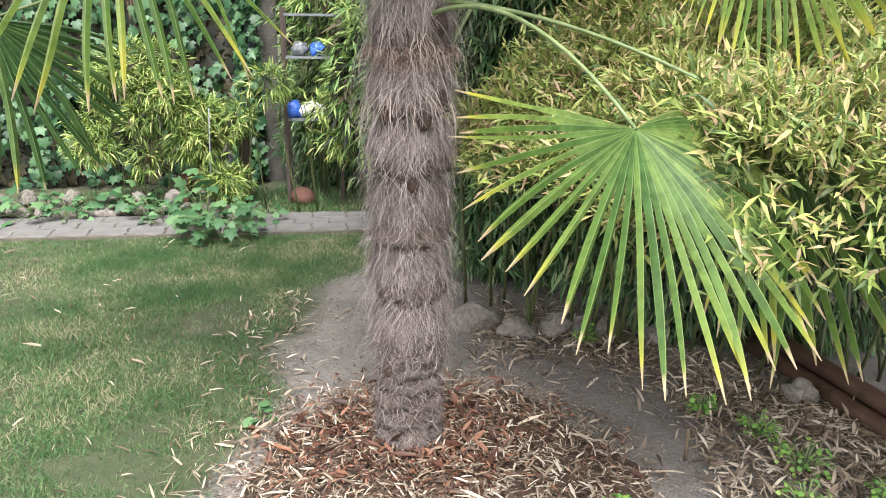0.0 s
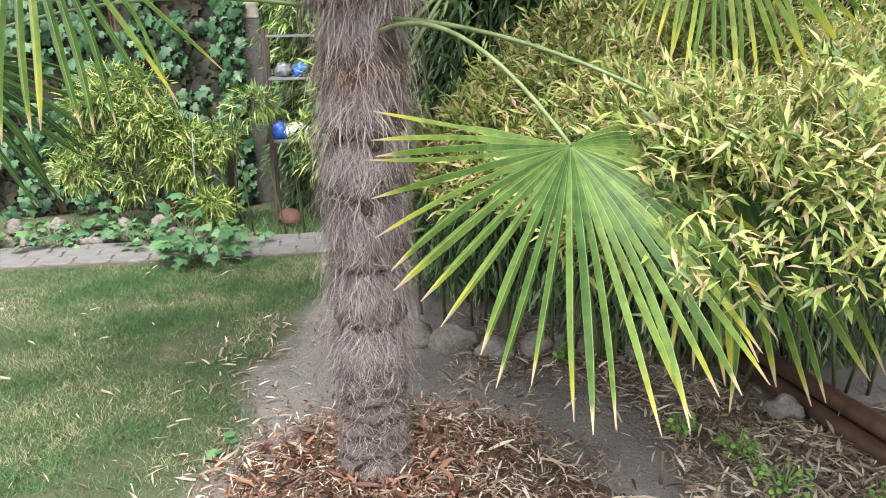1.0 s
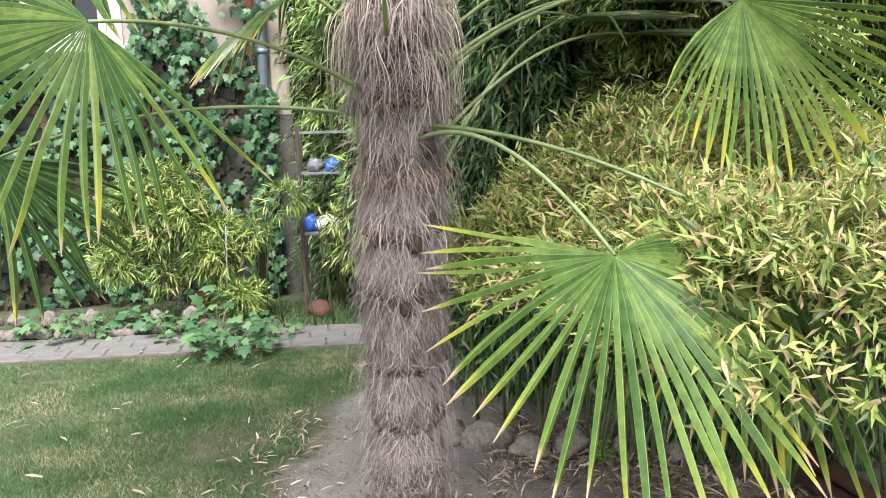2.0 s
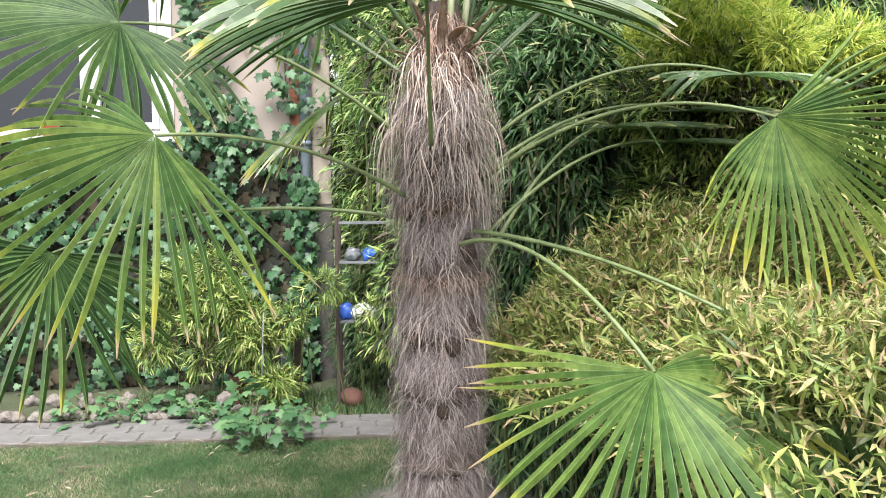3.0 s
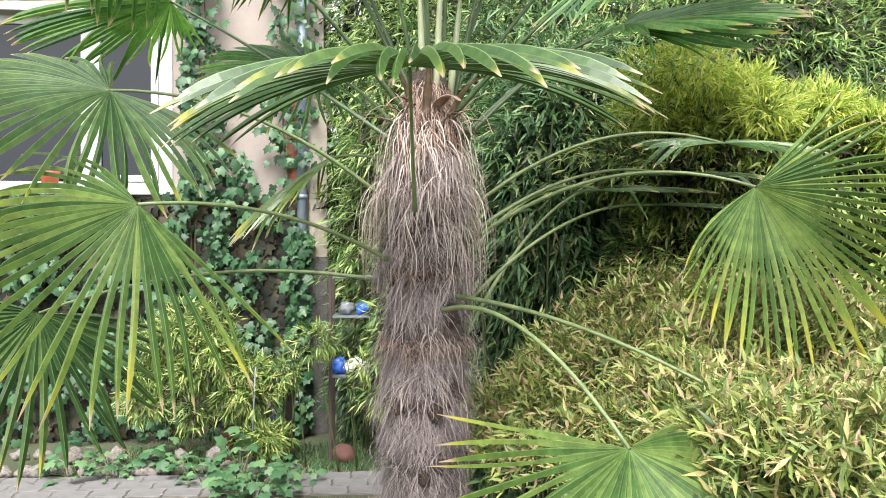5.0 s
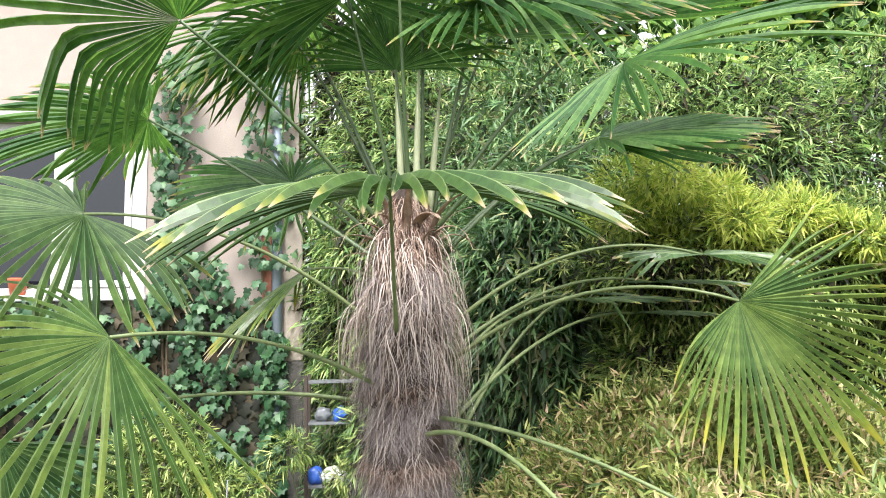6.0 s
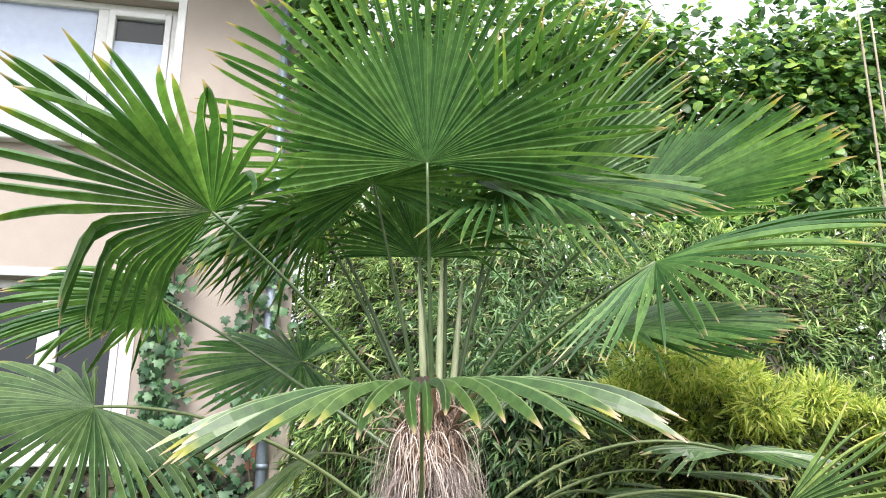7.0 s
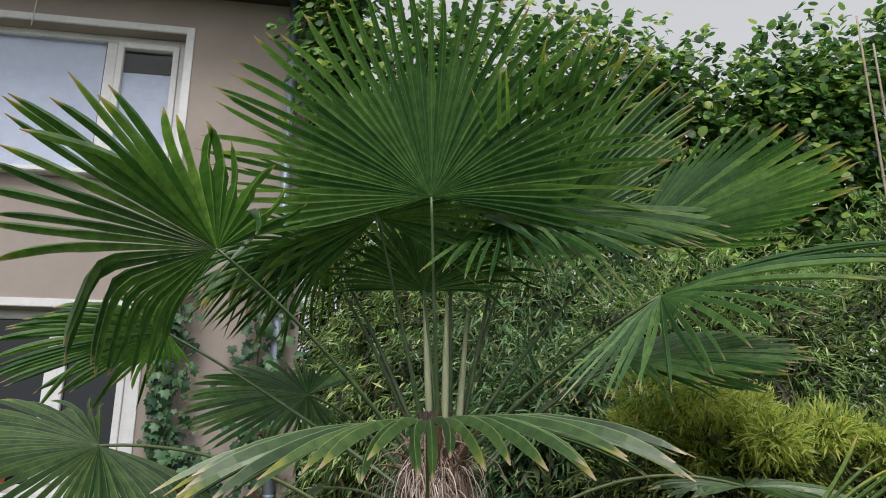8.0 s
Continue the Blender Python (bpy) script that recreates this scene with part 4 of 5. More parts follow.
for flap in ((-1.15, 2.03, 0.15, 0.017, 0.9, 0.6, 0.35), (-2.2, 1.99, 0.22, 0.006, 1.1, 1.2, -0.25), (-2.5, 1.98, 0.17, 0.010, 0.5, 0.3, -0.1), (-1.9, 2.03, 0.14, 0.008, 1.2, 0.9, -0.4), (-0.5, 1.99, 0.20, 0.007, 1.0, 1.3, 0.2), (-2.8, 1.93, 0.22, 0.006, 0.6, 1.3, 0.0), (-0.9, 1.98, 0.18, 0.004, 1.0, 1.4, 0.2), (-1.6, 1.90, 0.16, 0.004, 0.4, 1.4, 0.1), (0.4, 1.98, 0.18, 0.010, 0.9, 0.9, 0.0), (2.6, 1.98, 0.18, 0.010, 0.9, 0.9, 0.0)):
    sheath_flap(*flap)
for k in range(9):
    sheath_flap(k * 2.4, 1.98 + 0.015 * (k % 4), 0.15 + 0.03 * (k % 3), 0.008 + 0.003 * (k % 3), 1.35, -0.9 + 0.3 * (k % 3), 0.1 * (k % 3 - 1))
for lip in (1.905, 1.965, 2.02):
    fibre_band(lip, 0.011, 0.008, lip * 40)

# ---- the house ----
HOUSE = thing("house", "beige rendered house with white windows behind climbing vine", "house", pose(-2.75, 6.85, 0, 0, 0, 16.0))
WX0, WX1, WTOP = -7.0, 1.21, 6.72
LOW, UPP = (-2.0, -0.125, 2.08, 3.545), (-2.4, 0.025, 4.78, 6.285)


def build_house():
    cuts = sorted({WX0, WX1, LOW[0], LOW[1], UPP[0], UPP[1]})
    bm = bmesh.new()
    for a, b in zip(cuts, cuts[1:]):
        holes = sorted((h[2], h[3]) for h in (LOW, UPP) if h[0] <= a and b <= h[1])
        z = -0.1
        for h0, h1 in holes + [(WTOP, WTOP)]:
            box(bm, a, b, 0, 0.32, z, h0)
            z = h1
    bmesh.ops.remove_doubles(bm, verts=bm.verts, dist=0.0005)
    part("wall", bm, MAT_RENDER, HOUSE, "weathered beige render")
    part("side_wall", boxes((WX1 - 0.32, WX1, 0.322, 7, -0.1, WTOP)), MAT_RENDER, HOUSE)
    part("back_wall", boxes((WX0, WX1 - 0.322, 6.7, 7, -0.1, WTOP), (WX0, WX0 + 0.3, 0.322, 6.698, -0.1, WTOP)), MAT_RENDER, HOUSE)
    # Added partition and floor; near-black colour stands in for the unlit room.
    part("room_partition", boxes((WX0 + 0.31, WX1 - 0.33, 2.2, 2.25, 0, WTOP - 0.1), (WX0 + 0.31, WX1 - 0.33, 0.33, 2.19, 3.9, 4.0)), MAT_UNLIT_ROOM, HOUSE, "near-black backing painted as the unlit room behind the panes")
    roof = bmesh.new()
    box(roof, WX0 - 0.3, WX1 + 0.45, -0.55, 7.4, WTOP, WTOP + 0.14)
    part("soffit", roof, MAT_SOFFIT, HOUSE, "dark brown boarded eaves")
    slope = bmesh.new()
    a = [slope.verts.new(v) for v in ((WX0 - 0.3, -0.6, WTOP + 0.145), (WX1 + 0.5, -0.6, WTOP + 0.145), (WX1 + 0.5, 3.4, WTOP + 2.4), (WX0 - 0.3, 3.4, WTOP + 2.4), (WX1 + 0.5, 7.4, WTOP + 0.145), (WX0 - 0.3, 7.4, WTOP + 0.145))]
    for f in ((0, 1, 2, 3), (3, 2, 4, 5), (1, 4, 2), (0, 3, 5), (0, 5, 4, 1)):
        slope.faces.new([a[k] for k in f])
    part("roof", slope, MAT_TILE, HOUSE)
    part("gutter", tube([(WX0 - 0.3, -0.62, WTOP + 0.08), (WX1 + 0.45, -0.62, WTOP + 0.08)], [0.06, 0.06], 10, "gutter", MAT_ZINC), None, HOUSE, "grey zinc gutter")
    # corner strip, brick edge and down pipe
    part("corner_pier", boxes((1.09, 1.24, -0.06, -0.002, 1.502, 2.75), bevel=0.008), MAT_CONCRETE, HOUSE, "pale concrete corner pier")
    # Lower pier, a darker grey than the part above.
    part("plinth", boxes((1.08, 1.25, -0.07, -0.001, -0.1, 1.50), bevel=0.01), MAT_PLINTH, HOUSE, "dark grey concrete plinth")
    part("brick_edge", boxes((0.90, 0.985, -0.05, -0.002, -0.1, 2.9), bevel=0.006), MAT_BRICK, HOUSE, "red brick edge")
    part("drainpipe", tube([(1.03, -0.10, 0.0), (1.03, -0.10, 2.9), (1.03, -0.10, WTOP)], [0.045] * 3, 12, "drainpipe", MAT_ZINC), None, HOUSE, "blue-grey zinc drainpipe")
    for z in (0.5, 2.0, 3.7, 5.4):
        part("pipe_clip", tube([(1.03, -0.10, z), (1.03, -0.10, z + 0.04)], [0.051] * 2, 12, "pipe_clip", MAT_ZINC), None, HOUSE)


IN = 0.11


def build_window(x0, x1, z0, z1, mull, name, glass):
    win = part(name, boxes((x0 - 0.0, x0 + 0.07, IN + 0.02, IN + 0.10, z0, z1), (x1 - 0.07, x1, IN + 0.02, IN + 0.10, z0, z1), (x0 + 0.07, x1 - 0.07, IN + 0.02, IN + 0.10, z1 - 0.07, z1), (x0 + 0.07, x1 - 0.07, IN + 0.02, IN + 0.10, z0, z0 + 0.07), bevel=0.006), MAT_WHITE, HOUSE, "white window frame")
    surround = 0.075
    part("surround", boxes((x0 - surround, x0 - 0.001, -0.02, 0.06, z0 - 0.02, z1 + surround), (x1 + 0.001, x1 + surround, -0.02, 0.06, z0 - 0.02, z1 + surround), (x0 - 0.001, x1 + 0.001, -0.02, 0.06, z1 + 0.001, z1 + surround), bevel=0.004), MAT_WHITE, win)
    part("mullion", boxes((mull - 0.05, mull + 0.05, IN + 0.022, IN + 0.102, z0 + 0.071, z1 - 0.071), bevel=0.006), MAT_WHITE, win)
    part("sash", boxes((mull + 0.052, mull + 0.11, IN, IN + 0.085, z0 + 0.073, z1 - 0.073), (x1 - 0.128, x1 - 0.072, IN, IN + 0.085, z0 + 0.073, z1 - 0.073), (mull + 0.11, x1 - 0.128, IN, IN + 0.085, z1 - 0.13, z1 - 0.073), (mull + 0.11, x1 - 0.128, IN, IN + 0.085, z0 + 0.073, z0 + 0.13), bevel=0.005), MAT_WHITE, win)
    for a, b in ((x0 + 0.06, mull - 0.045), (mull + 0.10, x1 - 0.12)):
        pane = part("pane", boxes((a, b, IN + 0.05, IN + 0.056, z0 + 0.07, z1 - 0.072)), glass, win, "window glass")
        pane.visible_shadow = False
    part("sill", boxes((x0 - 0.1, x1 + 0.1, -0.10, IN + 0.03, z0 - 0.05, z0 - 0.002), bevel=0.008), MAT_WHITE, win)
    return win


build_house()
window_low = build_window(*LOW, -0.78, "window", MAT_UNLIT_ROOM_GLASS)
window_up = build_window(*UPP, -0.66, "window", MAT_GLASS)
part("blind", boxes((UPP[0] + 0.08, -0.73, IN + 0.075, IN + 0.08, UPP[2] + 0.05, UPP[3] - 0.05)), MAT_BLIND, window_up, "drawn blind, lavender tint standing in for reflected sky")
part("blind", boxes((-0.60, UPP[1] - 0.08, IN + 0.075, IN + 0.08, UPP[2] + 0.05, UPP[3] - 0.36)), MAT_BLIND, window_up, "blind lowered part of the way, lavender tint standing in for reflected sky")


part("cable", tube([(-1.33, -0.05, 6.70), (-1.335, -0.045, 6.45), (-1.34, -0.05, 6.20)], [0.006, 0.006, 0.006], 6, "cable", MAT_WHITE), None, HOUSE, "thin white cable end hanging from the eave")


def to_world(p):
    return np.array([HOUSE.matrix_world @ Vector(q) for q in p])


HOUSE.matrix_world = HOUSE.matrix_basis.copy()


def build_vine():
    """Climbing vine: dense below the window, thinning in a strip beside it."""
    n = 5200
    x = rng.uniform(-4.5, 0.98, n)
    top = np.array([2.05 + 0.25 * noise.noise(Vector((v * 1.3, 0, 0))) for v in x]) + np.where((x > 0.1) & (x < 1.0), 0.25, 0)
    z = 0.05 + (top - 0.05) * rng.random(n) ** 0.9
    gap = np.array([noise.noise(Vector((a * 3.2, b * 3.2, 7))) for a, b in zip(x, z)]) < -0.22 + 0.25 * rng.random(n)
    x, z = x[~gap], z[~gap]
    m = 520
    xs = 0.16 + 0.13 * rng.normal(0, 1, m) * 0.9
    zs = rng.uniform(2.0, 4.1, m)
    k = 240
    xc, zc = 0.95 + rng.normal(0, 0.13, k), rng.uniform(2.3, 4.0, k)
    j = 420
    xp, zp = rng.uniform(0.92, 1.10, j), rng.uniform(0.05, 1.75, j)
    x, z = np.concatenate([x, xs, xc, xp]), np.concatenate([z, zs, zc, zp])
    keep = ~((x < 0.05) & (x > LOW[0]) & (z > 2.06))
    x, z = x[keep], z[keep]
    n = len(x)
    p = to_world(np.stack([x, -0.06 - 0.22 * rng.random(n), z], 1))
    hang = np.stack([rng.normal(0, 0.5, n), rng.normal(-0.35, 0.3, n), -np.ones(n)], 1)
    face = np.stack([rng.normal(0.1, 0.7, n), -np.ones(n), 0.5 + rng.normal(0, 0.6, n)], 1)
    size = rng.uniform(0.045, 0.105, n)
    vine = thing("climbing_vine", "dense climbing vine with lobed green leaves on the wall", "vine", kind="")
    stuff("vine_leaves", scatter("vine_leaves", LOBED, LOBED_FACES, p, hang, face, size, size * 1.05, MAT_VINE), "", vine)
    # Near-black leaf layer on the wall, coloured as the shade between vine leaves.
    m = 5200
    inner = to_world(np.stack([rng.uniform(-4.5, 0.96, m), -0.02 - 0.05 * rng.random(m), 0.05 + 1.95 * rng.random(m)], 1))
    stuff("shaded_leaves", scatter("shaded_leaves", LOBED, LOBED_FACES, inner, np.stack([rng.normal(0, 0.6, m), rng.normal(-0.1, 0.1, m), -np.ones(m)], 1), np.stack([rng.normal(0, 0.2, m), -np.ones(m), rng.normal(0.1, 0.2, m)], 1), 0.13, 0.14, MAT_GAP_SHADE_LEAF), "", vine)
    for a, b, c, d in ((0.12, 0.0, 0.2, 4.1), (0.22, 0.1, 0.15, 3.6), (0.95, 0.1, 0.9, 3.9), (-0.4, 0.0, -1.2, 2.0), (-1.6, 0.0, -2.2, 2.0), (0.5, 0.0, 0.3, 2.2)):
        pts = [HOUSE.matrix_world @ Vector((a + (c - a) * f + 0.05 * math.sin(9 * f + a * 5), -0.07, b + (d - b) * f)) for f in np.linspace(0, 1, 12)]
        part("vine_stem", tube(pts, [0.012 - 0.007 * f for f in np.linspace(0, 1, 12)], 6, "vine_stem", MAT_TWIG), None, vine)


build_vine()


# ---- bamboo ----
def add_culms(ob, culms):
    for a, b, r in culms:
        pts = []
        for f in np.linspace(0, 1, 9):
            v = Vector(a).lerp(Vector(b), f)
            v.z = a[2] + (b[2] - a[2]) * math.sin(f * math.pi / 2 * 0.98) / math.sin(math.pi / 2 * 0.98)
            pts.append(v)
        part("culm", tube(pts, [r * (1 - 0.6 * f) for f in np.linspace(0, 1, 9)], 7, "culm", MAT_CULM), None, ob)


def bamboo(name, label, clouds, mat, leaf, culms=(), per=5, sag=0.35, aspect=0.14, lump=0.22, inner=0.42, inside=None):
    """A bamboo stand: lumpy clouds of lance leaves on thin culms."""
    ob = thing(name, label, "bamboo")
    for centre, radii, count, zmin, seed in clouds:
        p, o = blob_points(count, centre, radii, lump=lump, shell=0.35, zmin=zmin, seed=seed, stray=0.16)
        q, d, f = sprays(p, o, per, leaf, sag=sag)
        size = leaf * rng.uniform(0.55, 1.25, len(q))
        stuff("leaves", scatter("leaves", LANCE, LANCE_FACES, q, d, f, size, size * aspect, mat), "", ob)
        # Inner layer; its default dark colour stands in for shade between the leaves.
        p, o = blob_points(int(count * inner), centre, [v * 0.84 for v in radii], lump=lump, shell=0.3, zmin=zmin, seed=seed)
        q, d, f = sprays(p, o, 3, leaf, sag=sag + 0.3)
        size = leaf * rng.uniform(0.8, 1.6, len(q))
        stuff("inner_leaves", scatter("inner_leaves", LANCE, LANCE_FACES, q, d, f, size, size * 0.2, inside or MAT_GAP_SHADE_LEAF), "", ob)
    add_culms(ob, culms)
    return ob


def mound_height(x, y):
    """The back of the low arching bamboo: a long slope up to a ridge, falling off at the near and west edges."""
    z = np.interp(y, [2.10, 2.20, 2.40, 2.95, 3.20, 3.42, 3.6, 3.9, 4.2], [0.86, 1.06, 1.20, 1.25, 1.37, 1.45, 1.44, 1.30, 1.0])
    west = np.interp(y, [2.2, 2.8, 3.3], [0.72, 0.40, 0.16])
    z = z - 0.55 * np.clip(np.hypot(np.clip(x - 1.75, 0, 1) / 0.62, np.clip(2.75 - y, 0, 1) * np.clip(x - 1.3, 0, 0.5) / 0.40) - 0.25, 0, 2) ** 2
    share = np.clip((0.74 - x) / (0.76 - west), 0, 2)
    return z - 0.36 * share ** 1.2 - 0.12 * np.clip(x - 0.9, 0, 2) + 0.14 * np.exp(-((x - 0.98) / 0.30) ** 2 - ((y - 2.24) / 0.16) ** 2)


def mound_points(n, depth, drop):
    """Places and outward directions of its twigs."""
    x, y = rng.uniform(0.08, 2.3, n), rng.uniform(2.12, 4.2, n)
    h, e = mound_height(x, y), 0.03
    lump = np.array([0.10 * noise.noise(Vector((a * 2.6, b * 2.6, 3))) + 0.09 * noise.noise(Vector((a * 7, b * 7, 5))) for a, b in zip(x, y)])
    o = unit(np.stack([h - mound_height(x + e, y), h - mound_height(x, y + e), np.full(n, e)], 1))
    o = unit(o + rng.normal(0, 0.35, (n, 3)))
    p = np.stack([x, y, h + lump - drop - depth * rng.random(n) ** 1.5 + np.where(rng.random(n) < 0.14, rng.uniform(0, 0.11, n), 0)], 1)
    keep = (p[:, 2] > 0.95 - 0.24 * np.clip((x - 1.0) / 0.6, 0, 1) + rng.normal(0, 0.04, n)) & (rng.random(n) < 0.78 + 5 * lump)
    return p[keep], o[keep]


def build_mound():
    ob = thing("yellow_bamboo", "arching yellow-green bamboo mound with drying leaves", "bamboo")
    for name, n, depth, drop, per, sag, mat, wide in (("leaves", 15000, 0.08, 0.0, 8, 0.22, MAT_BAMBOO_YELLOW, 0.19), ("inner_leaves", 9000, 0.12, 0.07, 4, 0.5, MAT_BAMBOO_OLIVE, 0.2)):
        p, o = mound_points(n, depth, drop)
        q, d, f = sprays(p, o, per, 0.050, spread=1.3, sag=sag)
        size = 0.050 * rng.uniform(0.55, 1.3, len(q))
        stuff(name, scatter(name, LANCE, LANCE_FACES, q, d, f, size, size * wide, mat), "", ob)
    add_culms(ob, culm_row(34, 0.36, 2.2, 4.0, 3.6, 1.0, 0.3, 0.009))


def culm_row(n, x0, x1, y0, y1, height, spread, r=0.011):
    out = []
    for k in range(n):
        f = (k + random.random()) / n
        x, y = x0 + (x1 - x0) * f + random.uniform(-0.1, 0.1), y0 + (y1 - y0) * f + random.uniform(-0.12, 0.12)
        out.append(((x, y, -0.03), (x + random.uniform(-spread, spread), y + random.uniform(-spread, spread), height * random.uniform(0.75, 1.1)), r * random.uniform(0.6, 1.2)))
    return out


build_mound()


def lime_clumps():
    """Upright tufts along a crest that falls away to one side."""
    out = []
    for k in range(30):
        x = 0.72 + 1.5 * (k + random.random()) / 30
        top = 2.36 - 0.33 * (x - 0.85)
        z = top - abs(random.gauss(0, 0.12))
        out.append(((x, 3.98 + random.uniform(-0.20, 0.24), z), (random.uniform(0.07, 0.14), 0.11, random.uniform(0.05, 0.10)), 85, 1.0, 120.0 + k))
    return out


bamboo("lime_bamboo", "bright lime-yellow bamboo top", lime_clumps(), MAT_BAMBOO_LIME, 0.056, culm_row(12, 0.9, 2.1, 4.2, 4.1, 1.9, 0.2, 0.009), per=8, aspect=0.15, lump=0.6, inner=0.15, inside=MAT_BAMBOO_LIGHT, sag=-0.15)
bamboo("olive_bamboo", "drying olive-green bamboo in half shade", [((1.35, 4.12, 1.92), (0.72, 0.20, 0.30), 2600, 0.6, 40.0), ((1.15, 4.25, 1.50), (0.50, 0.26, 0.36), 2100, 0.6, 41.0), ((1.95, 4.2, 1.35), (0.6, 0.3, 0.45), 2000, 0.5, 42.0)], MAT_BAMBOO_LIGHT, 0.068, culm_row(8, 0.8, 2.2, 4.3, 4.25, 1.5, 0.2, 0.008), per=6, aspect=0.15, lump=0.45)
# Last two clouds: dark foliage added for shade behind rack and under mound.
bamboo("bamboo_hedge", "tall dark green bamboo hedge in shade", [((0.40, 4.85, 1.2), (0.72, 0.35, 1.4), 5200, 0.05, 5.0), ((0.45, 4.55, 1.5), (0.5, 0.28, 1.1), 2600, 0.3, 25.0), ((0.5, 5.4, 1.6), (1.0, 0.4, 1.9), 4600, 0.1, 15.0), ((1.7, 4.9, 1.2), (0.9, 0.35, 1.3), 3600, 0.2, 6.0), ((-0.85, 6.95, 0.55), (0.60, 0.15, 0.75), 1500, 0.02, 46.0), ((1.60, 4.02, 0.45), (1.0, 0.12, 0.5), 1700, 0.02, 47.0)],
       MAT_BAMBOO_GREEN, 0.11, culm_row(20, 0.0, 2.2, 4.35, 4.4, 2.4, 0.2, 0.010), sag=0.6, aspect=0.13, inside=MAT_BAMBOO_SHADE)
# Lighter leaf tone than the hedge, its open light put into the colour.
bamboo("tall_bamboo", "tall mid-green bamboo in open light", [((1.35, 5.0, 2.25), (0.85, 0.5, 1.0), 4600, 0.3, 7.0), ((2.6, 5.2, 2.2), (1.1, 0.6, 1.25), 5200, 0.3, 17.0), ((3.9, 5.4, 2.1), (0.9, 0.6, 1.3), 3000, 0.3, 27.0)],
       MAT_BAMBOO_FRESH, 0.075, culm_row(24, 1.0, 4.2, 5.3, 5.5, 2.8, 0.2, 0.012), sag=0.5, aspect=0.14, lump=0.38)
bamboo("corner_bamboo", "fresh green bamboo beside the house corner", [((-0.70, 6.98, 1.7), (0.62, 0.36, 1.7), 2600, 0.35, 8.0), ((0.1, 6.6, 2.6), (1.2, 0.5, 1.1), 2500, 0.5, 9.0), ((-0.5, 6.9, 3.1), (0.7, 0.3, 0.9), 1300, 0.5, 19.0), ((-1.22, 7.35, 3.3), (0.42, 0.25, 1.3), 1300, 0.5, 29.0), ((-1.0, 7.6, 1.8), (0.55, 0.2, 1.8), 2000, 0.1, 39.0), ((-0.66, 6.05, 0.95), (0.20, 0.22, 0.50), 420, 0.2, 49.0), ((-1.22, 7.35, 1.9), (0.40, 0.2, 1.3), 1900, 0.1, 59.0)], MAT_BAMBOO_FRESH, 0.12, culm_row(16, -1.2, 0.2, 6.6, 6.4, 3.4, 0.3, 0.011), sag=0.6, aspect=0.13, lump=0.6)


def low_clumps():
    """Many small uneven tufts that make up one airy, arching bush."""
    out = []
    for k in range(26):
        f = (k + random.random()) / 26
        x = -2.60 + 1.05 * f
        top = 0.62 + 0.42 * math.sin(math.pi * min(1.0, f * 1.15)) + random.uniform(-0.14, 0.12)
        z = random.uniform(0.22, top)
        out.append(((x, 6.0 + random.uniform(-0.12, 0.15), z), (random.uniform(0.10, 0.19), 0.13, random.uniform(0.07, 0.14)), 78, 0.06, 50.0 + k))
    for x, z in ((-1.30, 0.92), (-0.90, 0.74), (-0.82, 0.52), (-0.80, 0.95)):
        out.append(((x, 6.05, z), (0.13, 0.12, 0.10), 60, 0.1, 90.0 + x + z))
    return out


bamboo("low_bamboo", "low light green bamboo behind the path", low_clumps(), MAT_BAMBOO_LIGHT, 0.082, culm_row(14, -2.4, -0.9, 6.0, 6.15, 0.85, 0.25, 0.006), per=7, lump=0.6, aspect=0.14, inner=0.06)


def tall_canes():
    for x, top, lean in ((2.24, 4.7, 0.17), (2.31, 4.5, 0.16), (2.52, 4.2, 0.10)):
        ob = thing("bamboo_cane", "tall bare pale tan bamboo cane above the hedge", "bamboo", group="bare canes")
        pts = [(x + lean * f, 5.0 - 0.1 * f, -0.03 + top * f) for f in np.linspace(0, 1, 15)]
        part("culm", tube(pts, [0.014 - 0.008 * f for f in np.linspace(0, 1, 15)], 8, "culm", MAT_CANE), None, ob)
        for f in np.linspace(0.06, 0.92, 13):
            q = Vector((x + lean * f, 5.0 - 0.1 * f, -0.03 + top * f))
            r = 0.0165 - 0.008 * f
            part("node", tube([q - Vector((0, 0, 0.004)), q, q + Vector((0, 0, 0.004))], [r * 0.9, r, r * 0.9], 8, "node", MAT_CANE), None, ob)


tall_canes()


